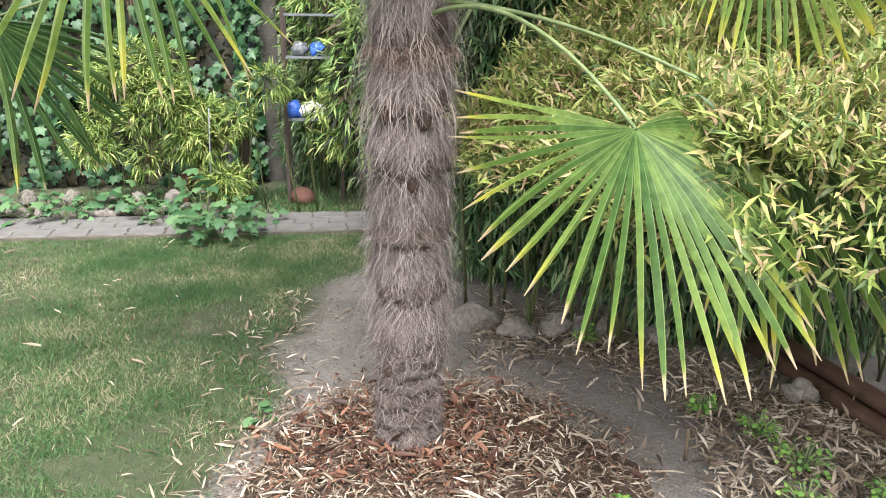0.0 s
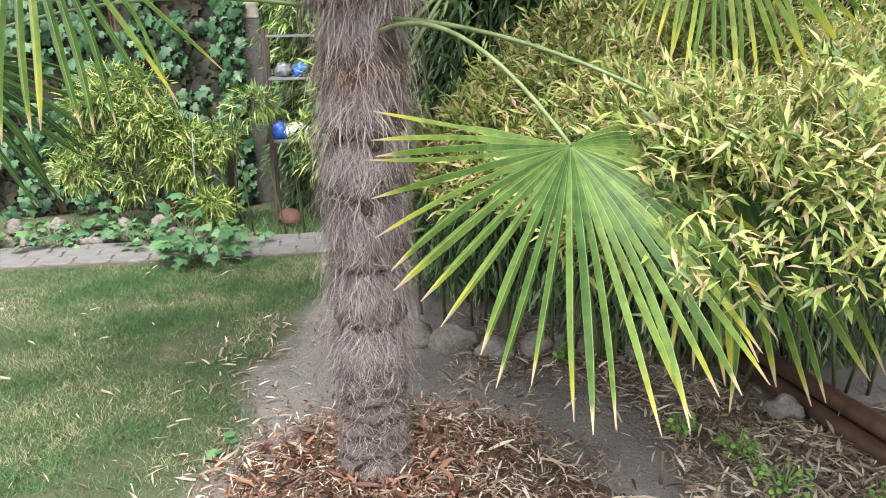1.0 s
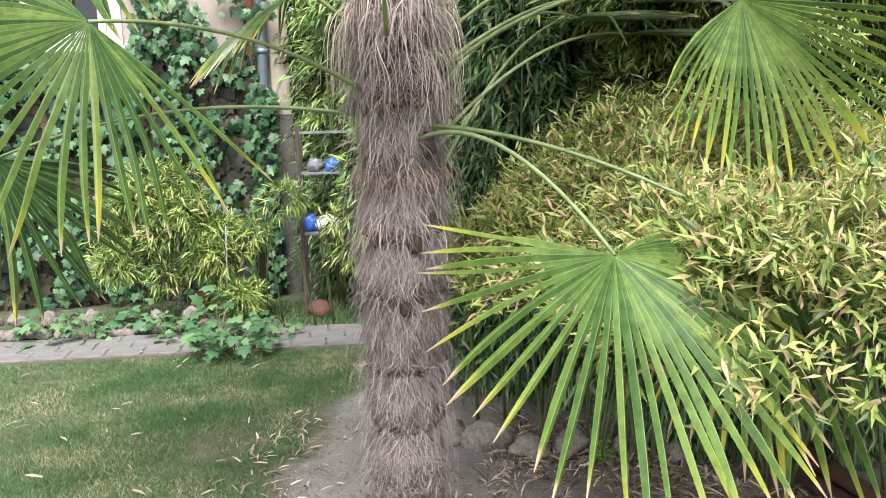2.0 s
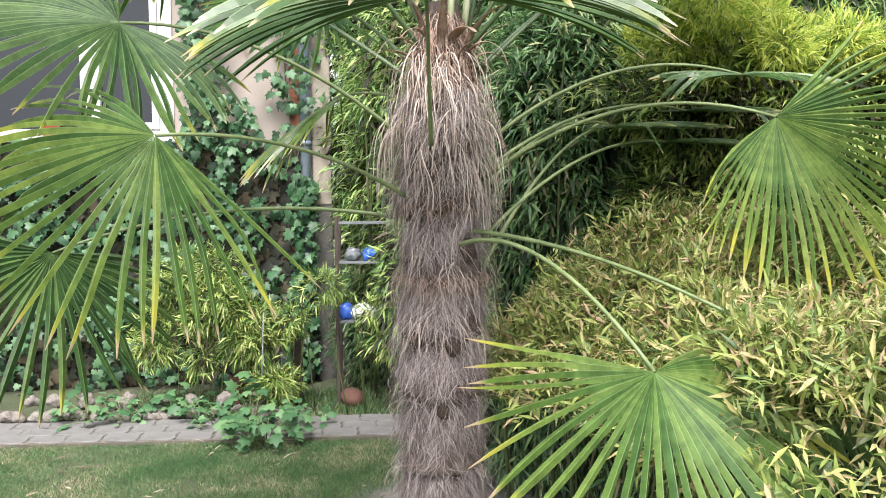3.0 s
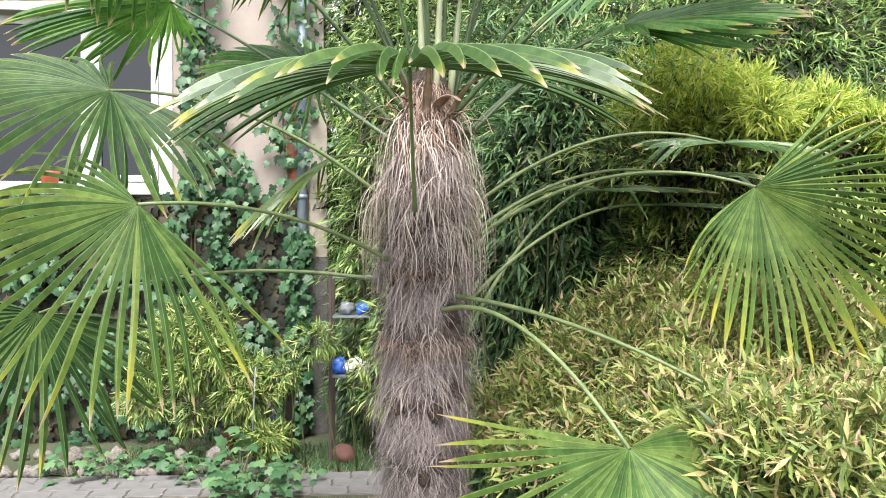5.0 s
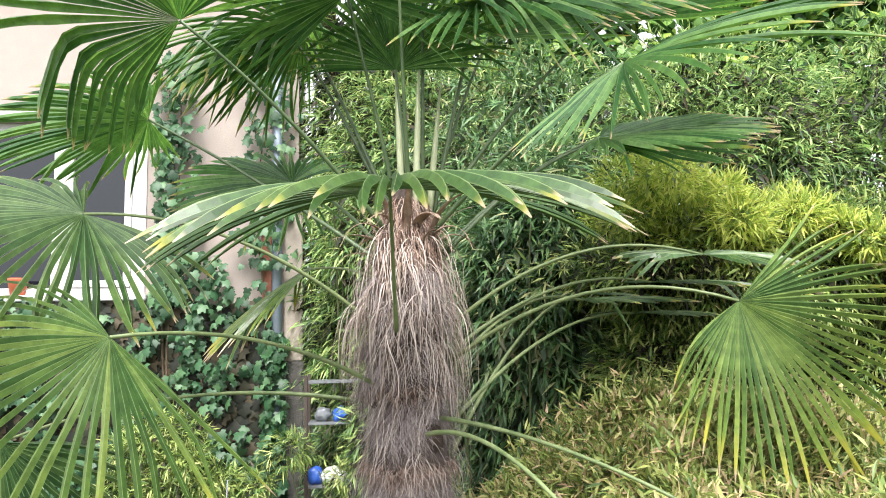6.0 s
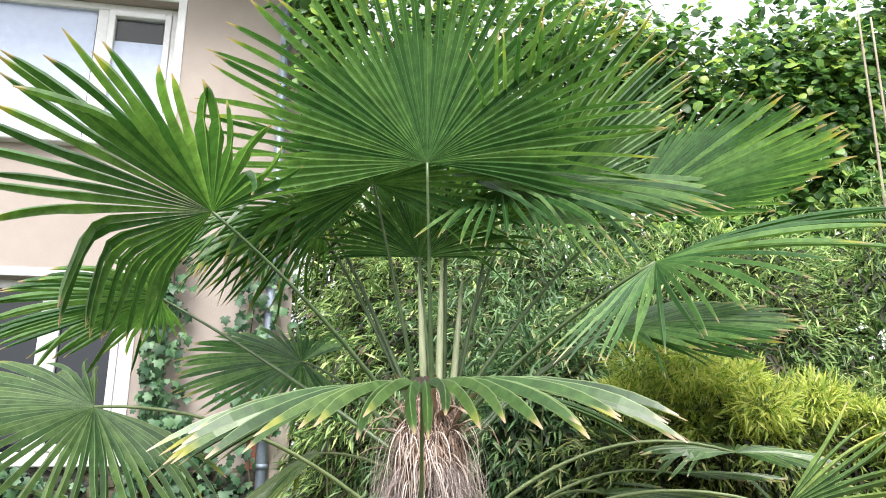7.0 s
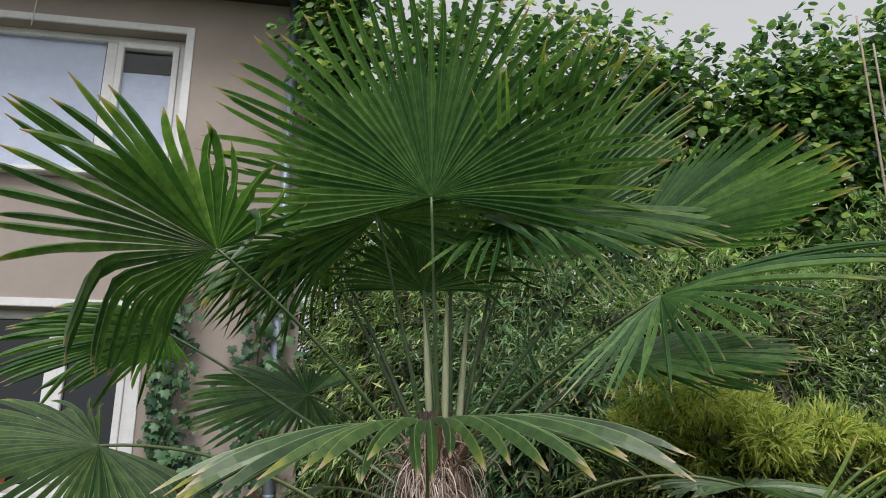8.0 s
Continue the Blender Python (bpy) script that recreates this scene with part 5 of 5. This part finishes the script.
# ---- background tree ----
def build_tree():
    ob = thing("broadleaf_tree", "broadleaf tree with light green crown against the sky", "tree")
    base = Vector((2.6, 8.6, -0.05))
    part("trunk", tube([base, base + Vector((0.05, 0, 1.5)), base + Vector((-0.1, 0, 3.2)), base + Vector((0.05, 0, 5))], [0.16, 0.13, 0.10, 0.05], 10, "trunk", MAT_TWIG), None, ob)
    clouds = [((3.05, 7.8, 5.70), (0.60, 0.6, 0.75)), ((3.75, 7.8, 5.75), (0.60, 0.6, 0.80)), ((4.5, 7.8, 5.8), (0.7, 0.6, 1.0)), ((2.75, 7.8, 5.15), (0.8, 0.6, 0.72)), ((3.6, 7.8, 5.0), (0.9, 0.6, 0.8)), ((2.0, 7.9, 5.75), (0.50, 0.5, 0.80)), ((1.45, 7.9, 5.7), (0.60, 0.6, 1.15)),
              ((0.75, 8.0, 6.2), (0.85, 0.7, 1.2)), ((-0.35, 7.9, 6.4), (0.85, 0.6, 1.2)), ((-0.65, 7.9, 5.4), (0.7, 0.5, 1.1)),
              ((-1.18, 6.75, 6.1), (0.40, 0.3, 1.1)), ((2.6, 7.8, 3.9), (1.6, 0.8, 1.1)), ((4.4, 7.8, 3.9), (1.3, 0.8, 1.1)), ((0.3, 8.0, 4.4), (1.4, 0.6, 1.1)), ((-0.9, 7.9, 4.0), (0.7, 0.5, 1.1))]
    for k, (c, r) in enumerate(clouds):
        p, o = blob_points(680 if r[0] < 1 else 2000, c, r, lump=0.75, shell=0.9, seed=k * 1.7, stray=0.22)
        q, d, f = sprays(p, o, 3, 0.12, sag=0.55)
        f = f * 0.8 + np.array((0, -0.6, 0.1))
        size = rng.uniform(0.06, 0.125, len(q))
        stuff("crown", scatter("crown", OVAL, OVAL_FACES, q, d, f, size, size * 0.95, MAT_TREE), "", ob)
        mid = base + Vector((0, 0, 3.0))
        pts = [mid.lerp(Vector(c), f) + Vector((0, 0, 0.25 * math.sin(f * math.pi))) for f in np.linspace(0, 1, 7)]
        part("limb", tube(pts, [0.06 - 0.045 * f for f in np.linspace(0, 1, 7)], 7, "limb", MAT_TWIG), None, ob)


build_tree()


# ---- path and stones ----
def path_point(s, across):
    """s metres along the path from its western end; across from the lawn side."""
    d = Vector((0.98, 0.2, 0)).normalized()
    o = Vector((-4.6, 4.76, 0))
    return o + d * s + Vector((-d.y, d.x, 0)) * across


def build_path():
    bed = []
    for s in (0, 6.6):
        for c in (-0.02, 0.47):
            bed.append(path_point(s, c) + Vector((0, 0, 0.012)))
    base = part("path", mesh_of("path", bed + [v + Vector((0, 0, -0.06)) for v in bed], [(0, 1, 3, 2), (4, 6, 7, 5), (0, 4, 5, 1), (2, 3, 7, 6), (1, 5, 7, 3), (0, 2, 6, 4)], MAT_JOINT), None, None, "")
    tagged(base, "grey interlocking concrete paver path", "path", kind="structure")
    # wavy interlocking block
    L, W = 0.235, 0.157
    outline = []
    for k in range(7):
        f = k / 6
        outline.append((f * L, 0.010 * math.sin(f * 2 * math.pi)))
    outline += [(L + 0.008, W * 0.33), (L - 0.008, W * 0.66)]
    for k in range(7):
        f = 1 - k / 6
        outline.append((f * L, W + 0.010 * math.sin(f * 2 * math.pi)))
    outline += [(-0.008, W * 0.66), (0.008, W * 0.33)]
    g = 0.955
    cx, cy = L / 2, W / 2
    n = len(outline)
    verts = [(cx + (x - cx) * g, cy + (y - cy) * g, -0.03) for x, y in outline] + [(cx + (x - cx) * g, cy + (y - cy) * g, 0.0) for x, y in outline] + [(cx + (x - cx) * (g - 0.05), cy + (y - cy) * (g - 0.05), 0.005) for x, y in outline]
    faces = [tuple(range(2 * n, 3 * n))]
    for i in range(n):
        j = (i + 1) % n
        faces += [(i, j, j + n, i + n), (i + n, j + n, j + 2 * n, i + 2 * n)]
    me = mesh_of("paver", verts, faces, MAT_PAVER)
    ang = math.atan2(0.2, 0.98)
    for row in range(3):
        for k in range(28):
            q = path_point(k * L + (row % 2) * L / 2, row * W) + Vector((0, 0, 0.014 + random.uniform(-0.003, 0.003)))
            ob = new("paver", me)
            ob.parent = base
            ob.matrix_world = Matrix.Translation(q) @ Matrix.Rotation(ang + random.uniform(-0.01, 0.01), 4, "Z")


def stone_mesh(seed, squash):
    bm = bmesh.new()
    bmesh.ops.create_icosphere(bm, subdivisions=3, radius=1)
    for v in bm.verts:
        k = 1 + 0.55 * noise.noise(v.co * 1.0 + Vector((seed, 0, 0))) + 0.22 * noise.noise(v.co * 2.4 + Vector((0, seed, 0))) + 0.05 * noise.noise(v.co * 7 + Vector((0, 0, seed)))
        v.co = Vector((v.co.x * k, v.co.y * k * squash[0], v.co.z * k * squash[1]))
    me = bpy.data.meshes.new("stone")
    bm.to_mesh(me)
    bm.free()
    me.materials.append(MAT_STONE)
    me.polygons.foreach_set("use_smooth", [True] * len(me.polygons))
    return me


STONES = [stone_mesh(k * 3.3, (random.uniform(0.65, 1.0), random.uniform(0.5, 0.72))) for k in range(6)]


def stone(x, y, z, size, turn, label, group, name="stone"):
    ob = new(name, STONES[int(abs(x * 37 + y * 11)) % 6])
    ob.matrix_world = pose(x, y, z, random.uniform(-12, 12), random.uniform(-12, 12), turn) @ Matrix.Diagonal((size, size, size, 1))
    return tagged(ob, label, "stone", group)


def build_stones():
    for k in range(26):
        s = 0.75 + k * 0.105 + random.uniform(-0.02, 0.02)
        p = path_point(s, 0.55 + random.uniform(-0.01, 0.03))
        stone(p.x, p.y, 0.035, random.uniform(0.035, 0.10), random.uniform(0, 360), "rounded field stone edging the planting bed", "bed edging stones")
    for k in range(11):
        s = 0.85 + k * 0.24 + random.uniform(-0.08, 0.08)
        p = path_point(s, 0.66 + random.uniform(-0.02, 0.04))
        stone(p.x, p.y, 0.11, random.uniform(0.055, 0.09), random.uniform(0, 360), "rounded field stone in the upper course of the edging", "bed edging stones")
    for x, y, r in ((0.19, 4.04, 0.105), (0.395, 3.96, 0.092), (0.56, 4.01, 0.085), (0.69, 4.03, 0.07), (0.83, 4.03, 0.08), (1.02, 3.96, 0.08), (0.02, 4.12, 0.085)):
        stone(x, y, r * 0.30, r, random.uniform(0, 360), "rounded grey boulder at the foot of the bamboo", "bamboo edging stones", "boulder")
    stone(1.46, 3.42, 0.045, 0.062, 20, "pinkish angular stone in dry litter", "", "stone")


build_path()
build_stones()


# ---- litter ----
def build_mulch():
    bm = bmesh.new()
    rows, sides = 14, 56
    rings = []
    for i in range(rows + 1):
        f = i / rows
        ring = []
        for k in range(sides):
            a = 2 * math.pi * k / sides
            R = 0.60 * (1 + 0.14 * noise.noise(Vector((math.cos(a) * 1.6, math.sin(a) * 1.6, 4))))
            x, y = 0.12 + 1.05 * R * f * math.cos(a), 2.83 + 1.05 * R * f * math.sin(a)
            z = 0.05 * (1 - f ** 2) - 0.016 + 0.014 * noise.noise(Vector((x * 9, y * 9, 1)))
            ring.append(bm.verts.new((x, y, z)))
        rings.append(ring)
    for i in range(rows):
        for k in range(sides):
            try:
                bm.faces.new((rings[i][k], rings[i + 1][k], rings[i + 1][(k + 1) % sides], rings[i][(k + 1) % sides]))
            except ValueError:
                pass
    bmesh.ops.remove_doubles(bm, verts=bm.verts, dist=0.0005)
    ob = part("mulch", bm, MAT_MULCH, None, "", True)
    tagged(ob, "ring of reddish brown mulch round the palm", "mulch", kind="structure")


def litter(name, n, sampler, size, mat, label, template=STRIP, faces=STRIP_FACES, wide=0.13, lift=0.25):
    p = np.array([sampler() for _ in range(n)])
    d = np.stack([rng.normal(0, 1, n), rng.normal(0, 1, n), rng.normal(0, lift, n)], 1)
    f = np.stack([rng.normal(0, 0.35, n), rng.normal(0, 0.35, n), np.ones(n)], 1)
    s = rng.uniform(size[0], size[1], n)
    stuff(name, scatter(name, template, faces, p, d, f, s, s * wide * rng.uniform(0.6, 1.4, n), mat), label, category="leaf litter")


def in_mulch():
    a, r = random.uniform(0, 2 * math.pi), 0.63 * math.sqrt(random.random()) * random.uniform(0.85, 1.18)
    return (0.12 + r * math.cos(a) * 1.05, 2.83 + r * math.sin(a) * 1.05, 0.045 * (1 - (r / 0.63) ** 2) + random.uniform(-0.004, 0.022))


def under_bamboo():
    x = random.uniform(0.2, 2.6)
    return (x, 4.0 - 0.85 * max(0, x - 0.62) + random.gauss(0.0, 0.20), random.uniform(-0.006, 0.02))


def by_pipes():
    return (random.uniform(0.98, 2.1), random.uniform(2.45, 3.5), random.uniform(-0.006, 0.02))


def near_trunk():
    a, r = random.uniform(0, 2 * math.pi), abs(random.gauss(0.12, 0.17))
    return (0.02 + (0.1 + r) * math.cos(a), 2.96 + (0.1 + r) * math.sin(a), 0.04 + random.uniform(0, 0.025))


def on_soil():
    return (random.uniform(-0.62, 1.6), random.uniform(2.6, 4.6), random.uniform(-0.006, 0.006))


def on_edge():
    y = random.uniform(2.2, 4.3)
    return (lawn_edge(y) + random.gauss(0.05, 0.16), y, random.uniform(0.0, 0.02))


def on_lawn():
    return (random.uniform(-3.2, -0.3), random.uniform(2.4, 5.4), random.uniform(0.012, 0.035))


build_mulch()
litter("dry_litter", 6800, in_mulch, (0.010, 0.055), MAT_LITTER, "straw-coloured dry bamboo leaves on the mulch", wide=0.12)
litter("long_litter", 420, in_mulch, (0.05, 0.11), MAT_LITTER, "long pale bamboo sheath slivers on the mulch", wide=0.09, lift=0.15)
litter("red_crumbs", 2600, near_trunk, (0.006, 0.03), MAT_CHIP, "fine red-brown bark shreds round the palm foot", wide=0.3, lift=0.6)
litter("bark_crumbs", 2600, in_mulch, (0.006, 0.022), MAT_CHIP, "fine red-brown bark crumbs", OVAL, OVAL_FACES, 0.5, 0.6)
litter("bamboo_litter", 5600, under_bamboo, (0.02, 0.09), MAT_LITTER, "dry bamboo leaves along the bamboo edge", wide=0.12)
litter("pipe_litter", 5200, by_pipes, (0.02, 0.09), MAT_LITTER, "pale dry leaves beside the rusty pipes", wide=0.12)
litter("soil_litter", 620, on_soil, (0.012, 0.06), MAT_LITTER, "scattered dry leaves on bare soil", wide=0.11)
litter("soil_crumbs", 6000, on_soil, (0.003, 0.012), MAT_CRUMB, "loose crumbs of grey soil", OVAL, OVAL_FACES, 0.9, 0.6)
litter("edge_litter", 420, on_edge, (0.02, 0.08), MAT_LITTER, "dry bamboo leaves gathered along the lawn edge")
litter("lawn_litter", 210, on_lawn, (0.03, 0.085), MAT_LITTER, "scattered dry leaves on the lawn")
litter("red_chips", 240, near_trunk, (0.025, 0.075), MAT_CHIP, "curled red-brown leaf pieces at the palm foot", CURL, CURL_FACES, 0.24, 0.5)
litter("red_leaves", 30, in_mulch, (0.05, 0.10), MAT_CHIP, "curled red-brown dead leaves on the mulch", CURL, CURL_FACES, 0.28, 0.3)


# ---- rusty pipes ----
def build_pipes():
    along, across = Vector((0.33, -0.944, 0)), Vector((0.944, 0.33, 0))
    for off, z, start in ((0.038, 0.033, -0.46), (0.112, 0.034, -0.40), (0.076, 0.096, -0.52)):
        foot = Vector((1.496, 3.521, z)) + across * off
        a, b = foot + along * start, foot + along * (start + 1.9)
        ob = part("steel_pipe", tube([a, a.lerp(b, 0.5), b], [0.036] * 3, 20, "steel_pipe", MAT_RUST), None)
        tagged(ob, "rusty dark brown steel pipe lying on the litter", "pipe", "pile of pipes")


build_pipes()


# ---- low plants ----
def leafy_plant(name, label, at, count, radius, height, size, mat, template=LOBED, faces=LOBED_FACES):
    ob = thing(name, label, "plant")
    n = count
    a, r = rng.uniform(0, 2 * math.pi, n), radius * np.sqrt(rng.random(n))
    p = np.stack([at[0] + r * np.cos(a), at[1] + r * np.sin(a), height * (0.25 + 0.75 * rng.random(n)) * (1.15 - 0.6 * r / radius)], 1)
    d = np.stack([np.cos(a) + rng.normal(0, 0.4, n), np.sin(a) + rng.normal(0, 0.4, n), rng.normal(-0.15, 0.3, n)], 1)
    f = np.stack([np.cos(a) * 0.3, np.sin(a) * 0.3 - 0.35, np.ones(n)], 1) + rng.normal(0, 0.25, (n, 3))
    s = rng.uniform(size * 0.6, size * 1.2, n)
    stuff("leaves", scatter("leaves", template, faces, p, d, f, s, s, mat), "", ob)
    for k in range(0, n, 2):
        q = p[k]
        part("stalk", tube([(at[0] + (q[0] - at[0]) * 0.2, at[1] + (q[1] - at[1]) * 0.2, -0.02), (at[0] + (q[0] - at[0]) * 0.6, at[1] + (q[1] - at[1]) * 0.6, q[2] * 0.7), tuple(q)], [0.004, 0.003, 0.002], 5, "stalk", MAT_PETIOLE), None, ob)


leafy_plant("mallow_plant", "blue-green mallow with large lobed leaves beside the path", (-1.48, 5.36), 84, 0.26, 0.28, 0.085, MAT_HERB)
leafy_plant("mallow_plant", "lobed green plant in the stone edging", (-1.72, 5.72), 26, 0.22, 0.34, 0.10, MAT_HERB)
for x, y in ((-1.95, 5.66), (-2.1, 5.78), (-2.62, 5.62), (-1.30, 5.78)):
    leafy_plant("bed_plant", "small green plant among edging stones", (x, y), 30, 0.17, 0.20, 0.06, MAT_HERB)
leafy_plant("bed_plant", "small green plant among edging stones", (-2.3, 5.83), 24, 0.18, 0.25, 0.085, MAT_HERB)
leafy_plant("bed_plant", "small green plant among edging stones", (-2.85, 5.65), 30, 0.25, 0.25, 0.085, MAT_HERB)
for x, y, r in ((1.22, 3.15, 0.07), (1.30, 2.95, 0.09), (1.06, 3.28, 0.05), (0.66, 2.60, 0.07), (1.50, 2.78, 0.07), (0.70, 3.90, 0.05), (1.62, 2.85, 0.07), (1.22, 2.72, 0.08), (1.40, 2.66, 0.06)):
    leafy_plant("weed", "small bright green weed in dry litter", (x, y), 70, r, 0.10, 0.017, MAT_WEED, OVAL, OVAL_FACES)
leafy_plant("weed", "small lobed weed in the lawn", (-0.555, 3.10), 7, 0.04, 0.05, 0.045, MAT_HERB, OVAL, OVAL_FACES)


# ---- clutter by the house corner ----
def build_clutter():
    rail = thing("garden_bench", "low dark red wooden bench with a pale post", "bench", pose(-1.83, 6.22, 0, 0, 0, 11))
    part("seat", boxes((-0.24, 0.24, -0.03, 0.22, 0.165, 0.225), bevel=0.008), MAT_WOOD, rail)
    for x in (-0.2, 0.19):
        part("leg", boxes((x - 0.025, x + 0.025, 0.0, 0.18, -0.02, 0.163), bevel=0.004), MAT_WOOD, rail)
    post = part("garden_post", tube([(-1.65, 6.13, -0.03), (-1.645, 6.13, 0.62)], [0.022, 0.022], 10, "garden_post", MAT_GREY), None)
    tagged(post, "pale grey upright post beside the bench", "post")
    plate = part("dark_board", boxes((-1.635, -1.555, 6.30, 6.34, -0.02, 0.55), bevel=0.006), MAT_SOFFIT)
    tagged(plate, "dark upright board leaning by the corner", "board")
    cane = part("garden_cane", tube([(-1.72, 5.88, -0.03), (-1.69, 5.9, 0.75)], [0.006, 0.005], 6, "garden_cane", MAT_GREY), None)
    tagged(cane, "thin grey garden cane", "cane")
    bm = bmesh.new()
    bmesh.ops.create_icosphere(bm, subdivisions=3, radius=0.085)
    for v in bm.verts:
        v.co = Vector((v.co.x * 1.15, v.co.y, max(v.co.z * 0.9, -0.055))) * (1 + 0.16 * noise.noise(v.co * 14))
    sack = part("clay_lump", bm, MAT_CLAY, None, "", True)
    sack.location = (-1.16, 6.3, 0.05)
    tagged(sack, "slumped reddish clay pot on the ground", "pot")
    rack = thing("shelf_rack", "grey metal shelf rack behind the bamboo", "shelf", pose(-1.08, 6.42, 0, 0, 0, 11))
    for x in (-0.2, 0.2):
        for y in (-0.13, 0.13):
            part("post", boxes((x - 0.012, x + 0.012, y - 0.012, y + 0.012, -0.02, 1.42), bevel=0.002), MAT_SOFFIT, rack)
    for z in (0.62, 1.065, 1.36):
        part("shelf", boxes((-0.188, 0.188, -0.118, 0.118, z, z + 0.018), bevel=0.003), MAT_GREY, rack)

    def bundle(name, label, x, y, z, size, mat, seed):
        b = bmesh.new()
        bmesh.ops.create_icosphere(b, subdivisions=3, radius=1)
        for v in b.verts:
            k = 1 + 0.30 * noise.noise(v.co * 1.7 + Vector((seed, 0, 0))) + 0.22 * noise.noise(v.co * 4.5 + Vector((0, seed, 0)))
            v.co = Vector((v.co.x * size[0] * k, v.co.y * size[1] * k, max(v.co.z, -0.8) * size[2] * k))
        ob = part(name, b, mat, None, "", True)
        ob.location = (x, y, z + size[2] * 0.85)
        tagged(ob, label, "bag")

    bundle("blue_bag", "crumpled blue plastic bag on a shelf", -1.025, 6.36, 1.085, (0.060, 0.05, 0.055), MAT_BLUE, 1.0)
    bundle("grey_bag", "grey plastic bag on a shelf", -1.16, 6.38, 1.085, (0.06, 0.05, 0.055), MAT_GREY, 2.0)
    bundle("blue_bag", "crumpled blue plastic bag on a lower shelf", -1.22, 6.36, 0.64, (0.065, 0.05, 0.065), MAT_BLUE, 3.0)
    bundle("white_bag", "large white plastic bag on a lower shelf", -1.09, 6.38, 0.64, (0.095, 0.07, 0.060), MAT_WHITE, 4.0)
    stake = part("stake", tube([(0.93, 2.98, -0.02), (0.93, 2.98, 0.11)], [0.006, 0.006], 6, "stake", MAT_TWIG), None)
    tagged(stake, "short grey stake in bare soil", "stake")
    box_ob = thing("flower_pot", "orange flower pot on the window sill", "flower pot", HOUSE.matrix_world @ pose(-1.02, -0.03, LOW[2] + 0.0))
    part("pot", tube([(0, 0, 0), (0, 0, 0.12), (0, 0, 0.14)], [0.055, 0.075, 0.08], 14, "pot", MAT_ORANGE), None, box_ob)


MAT_ORANGE = plain_material("orange_clay", (0.45, 0.10, 0.04), (0.55, 0.15, 0.07), 6, 0.7, 0.1, 0.002)
build_clutter()
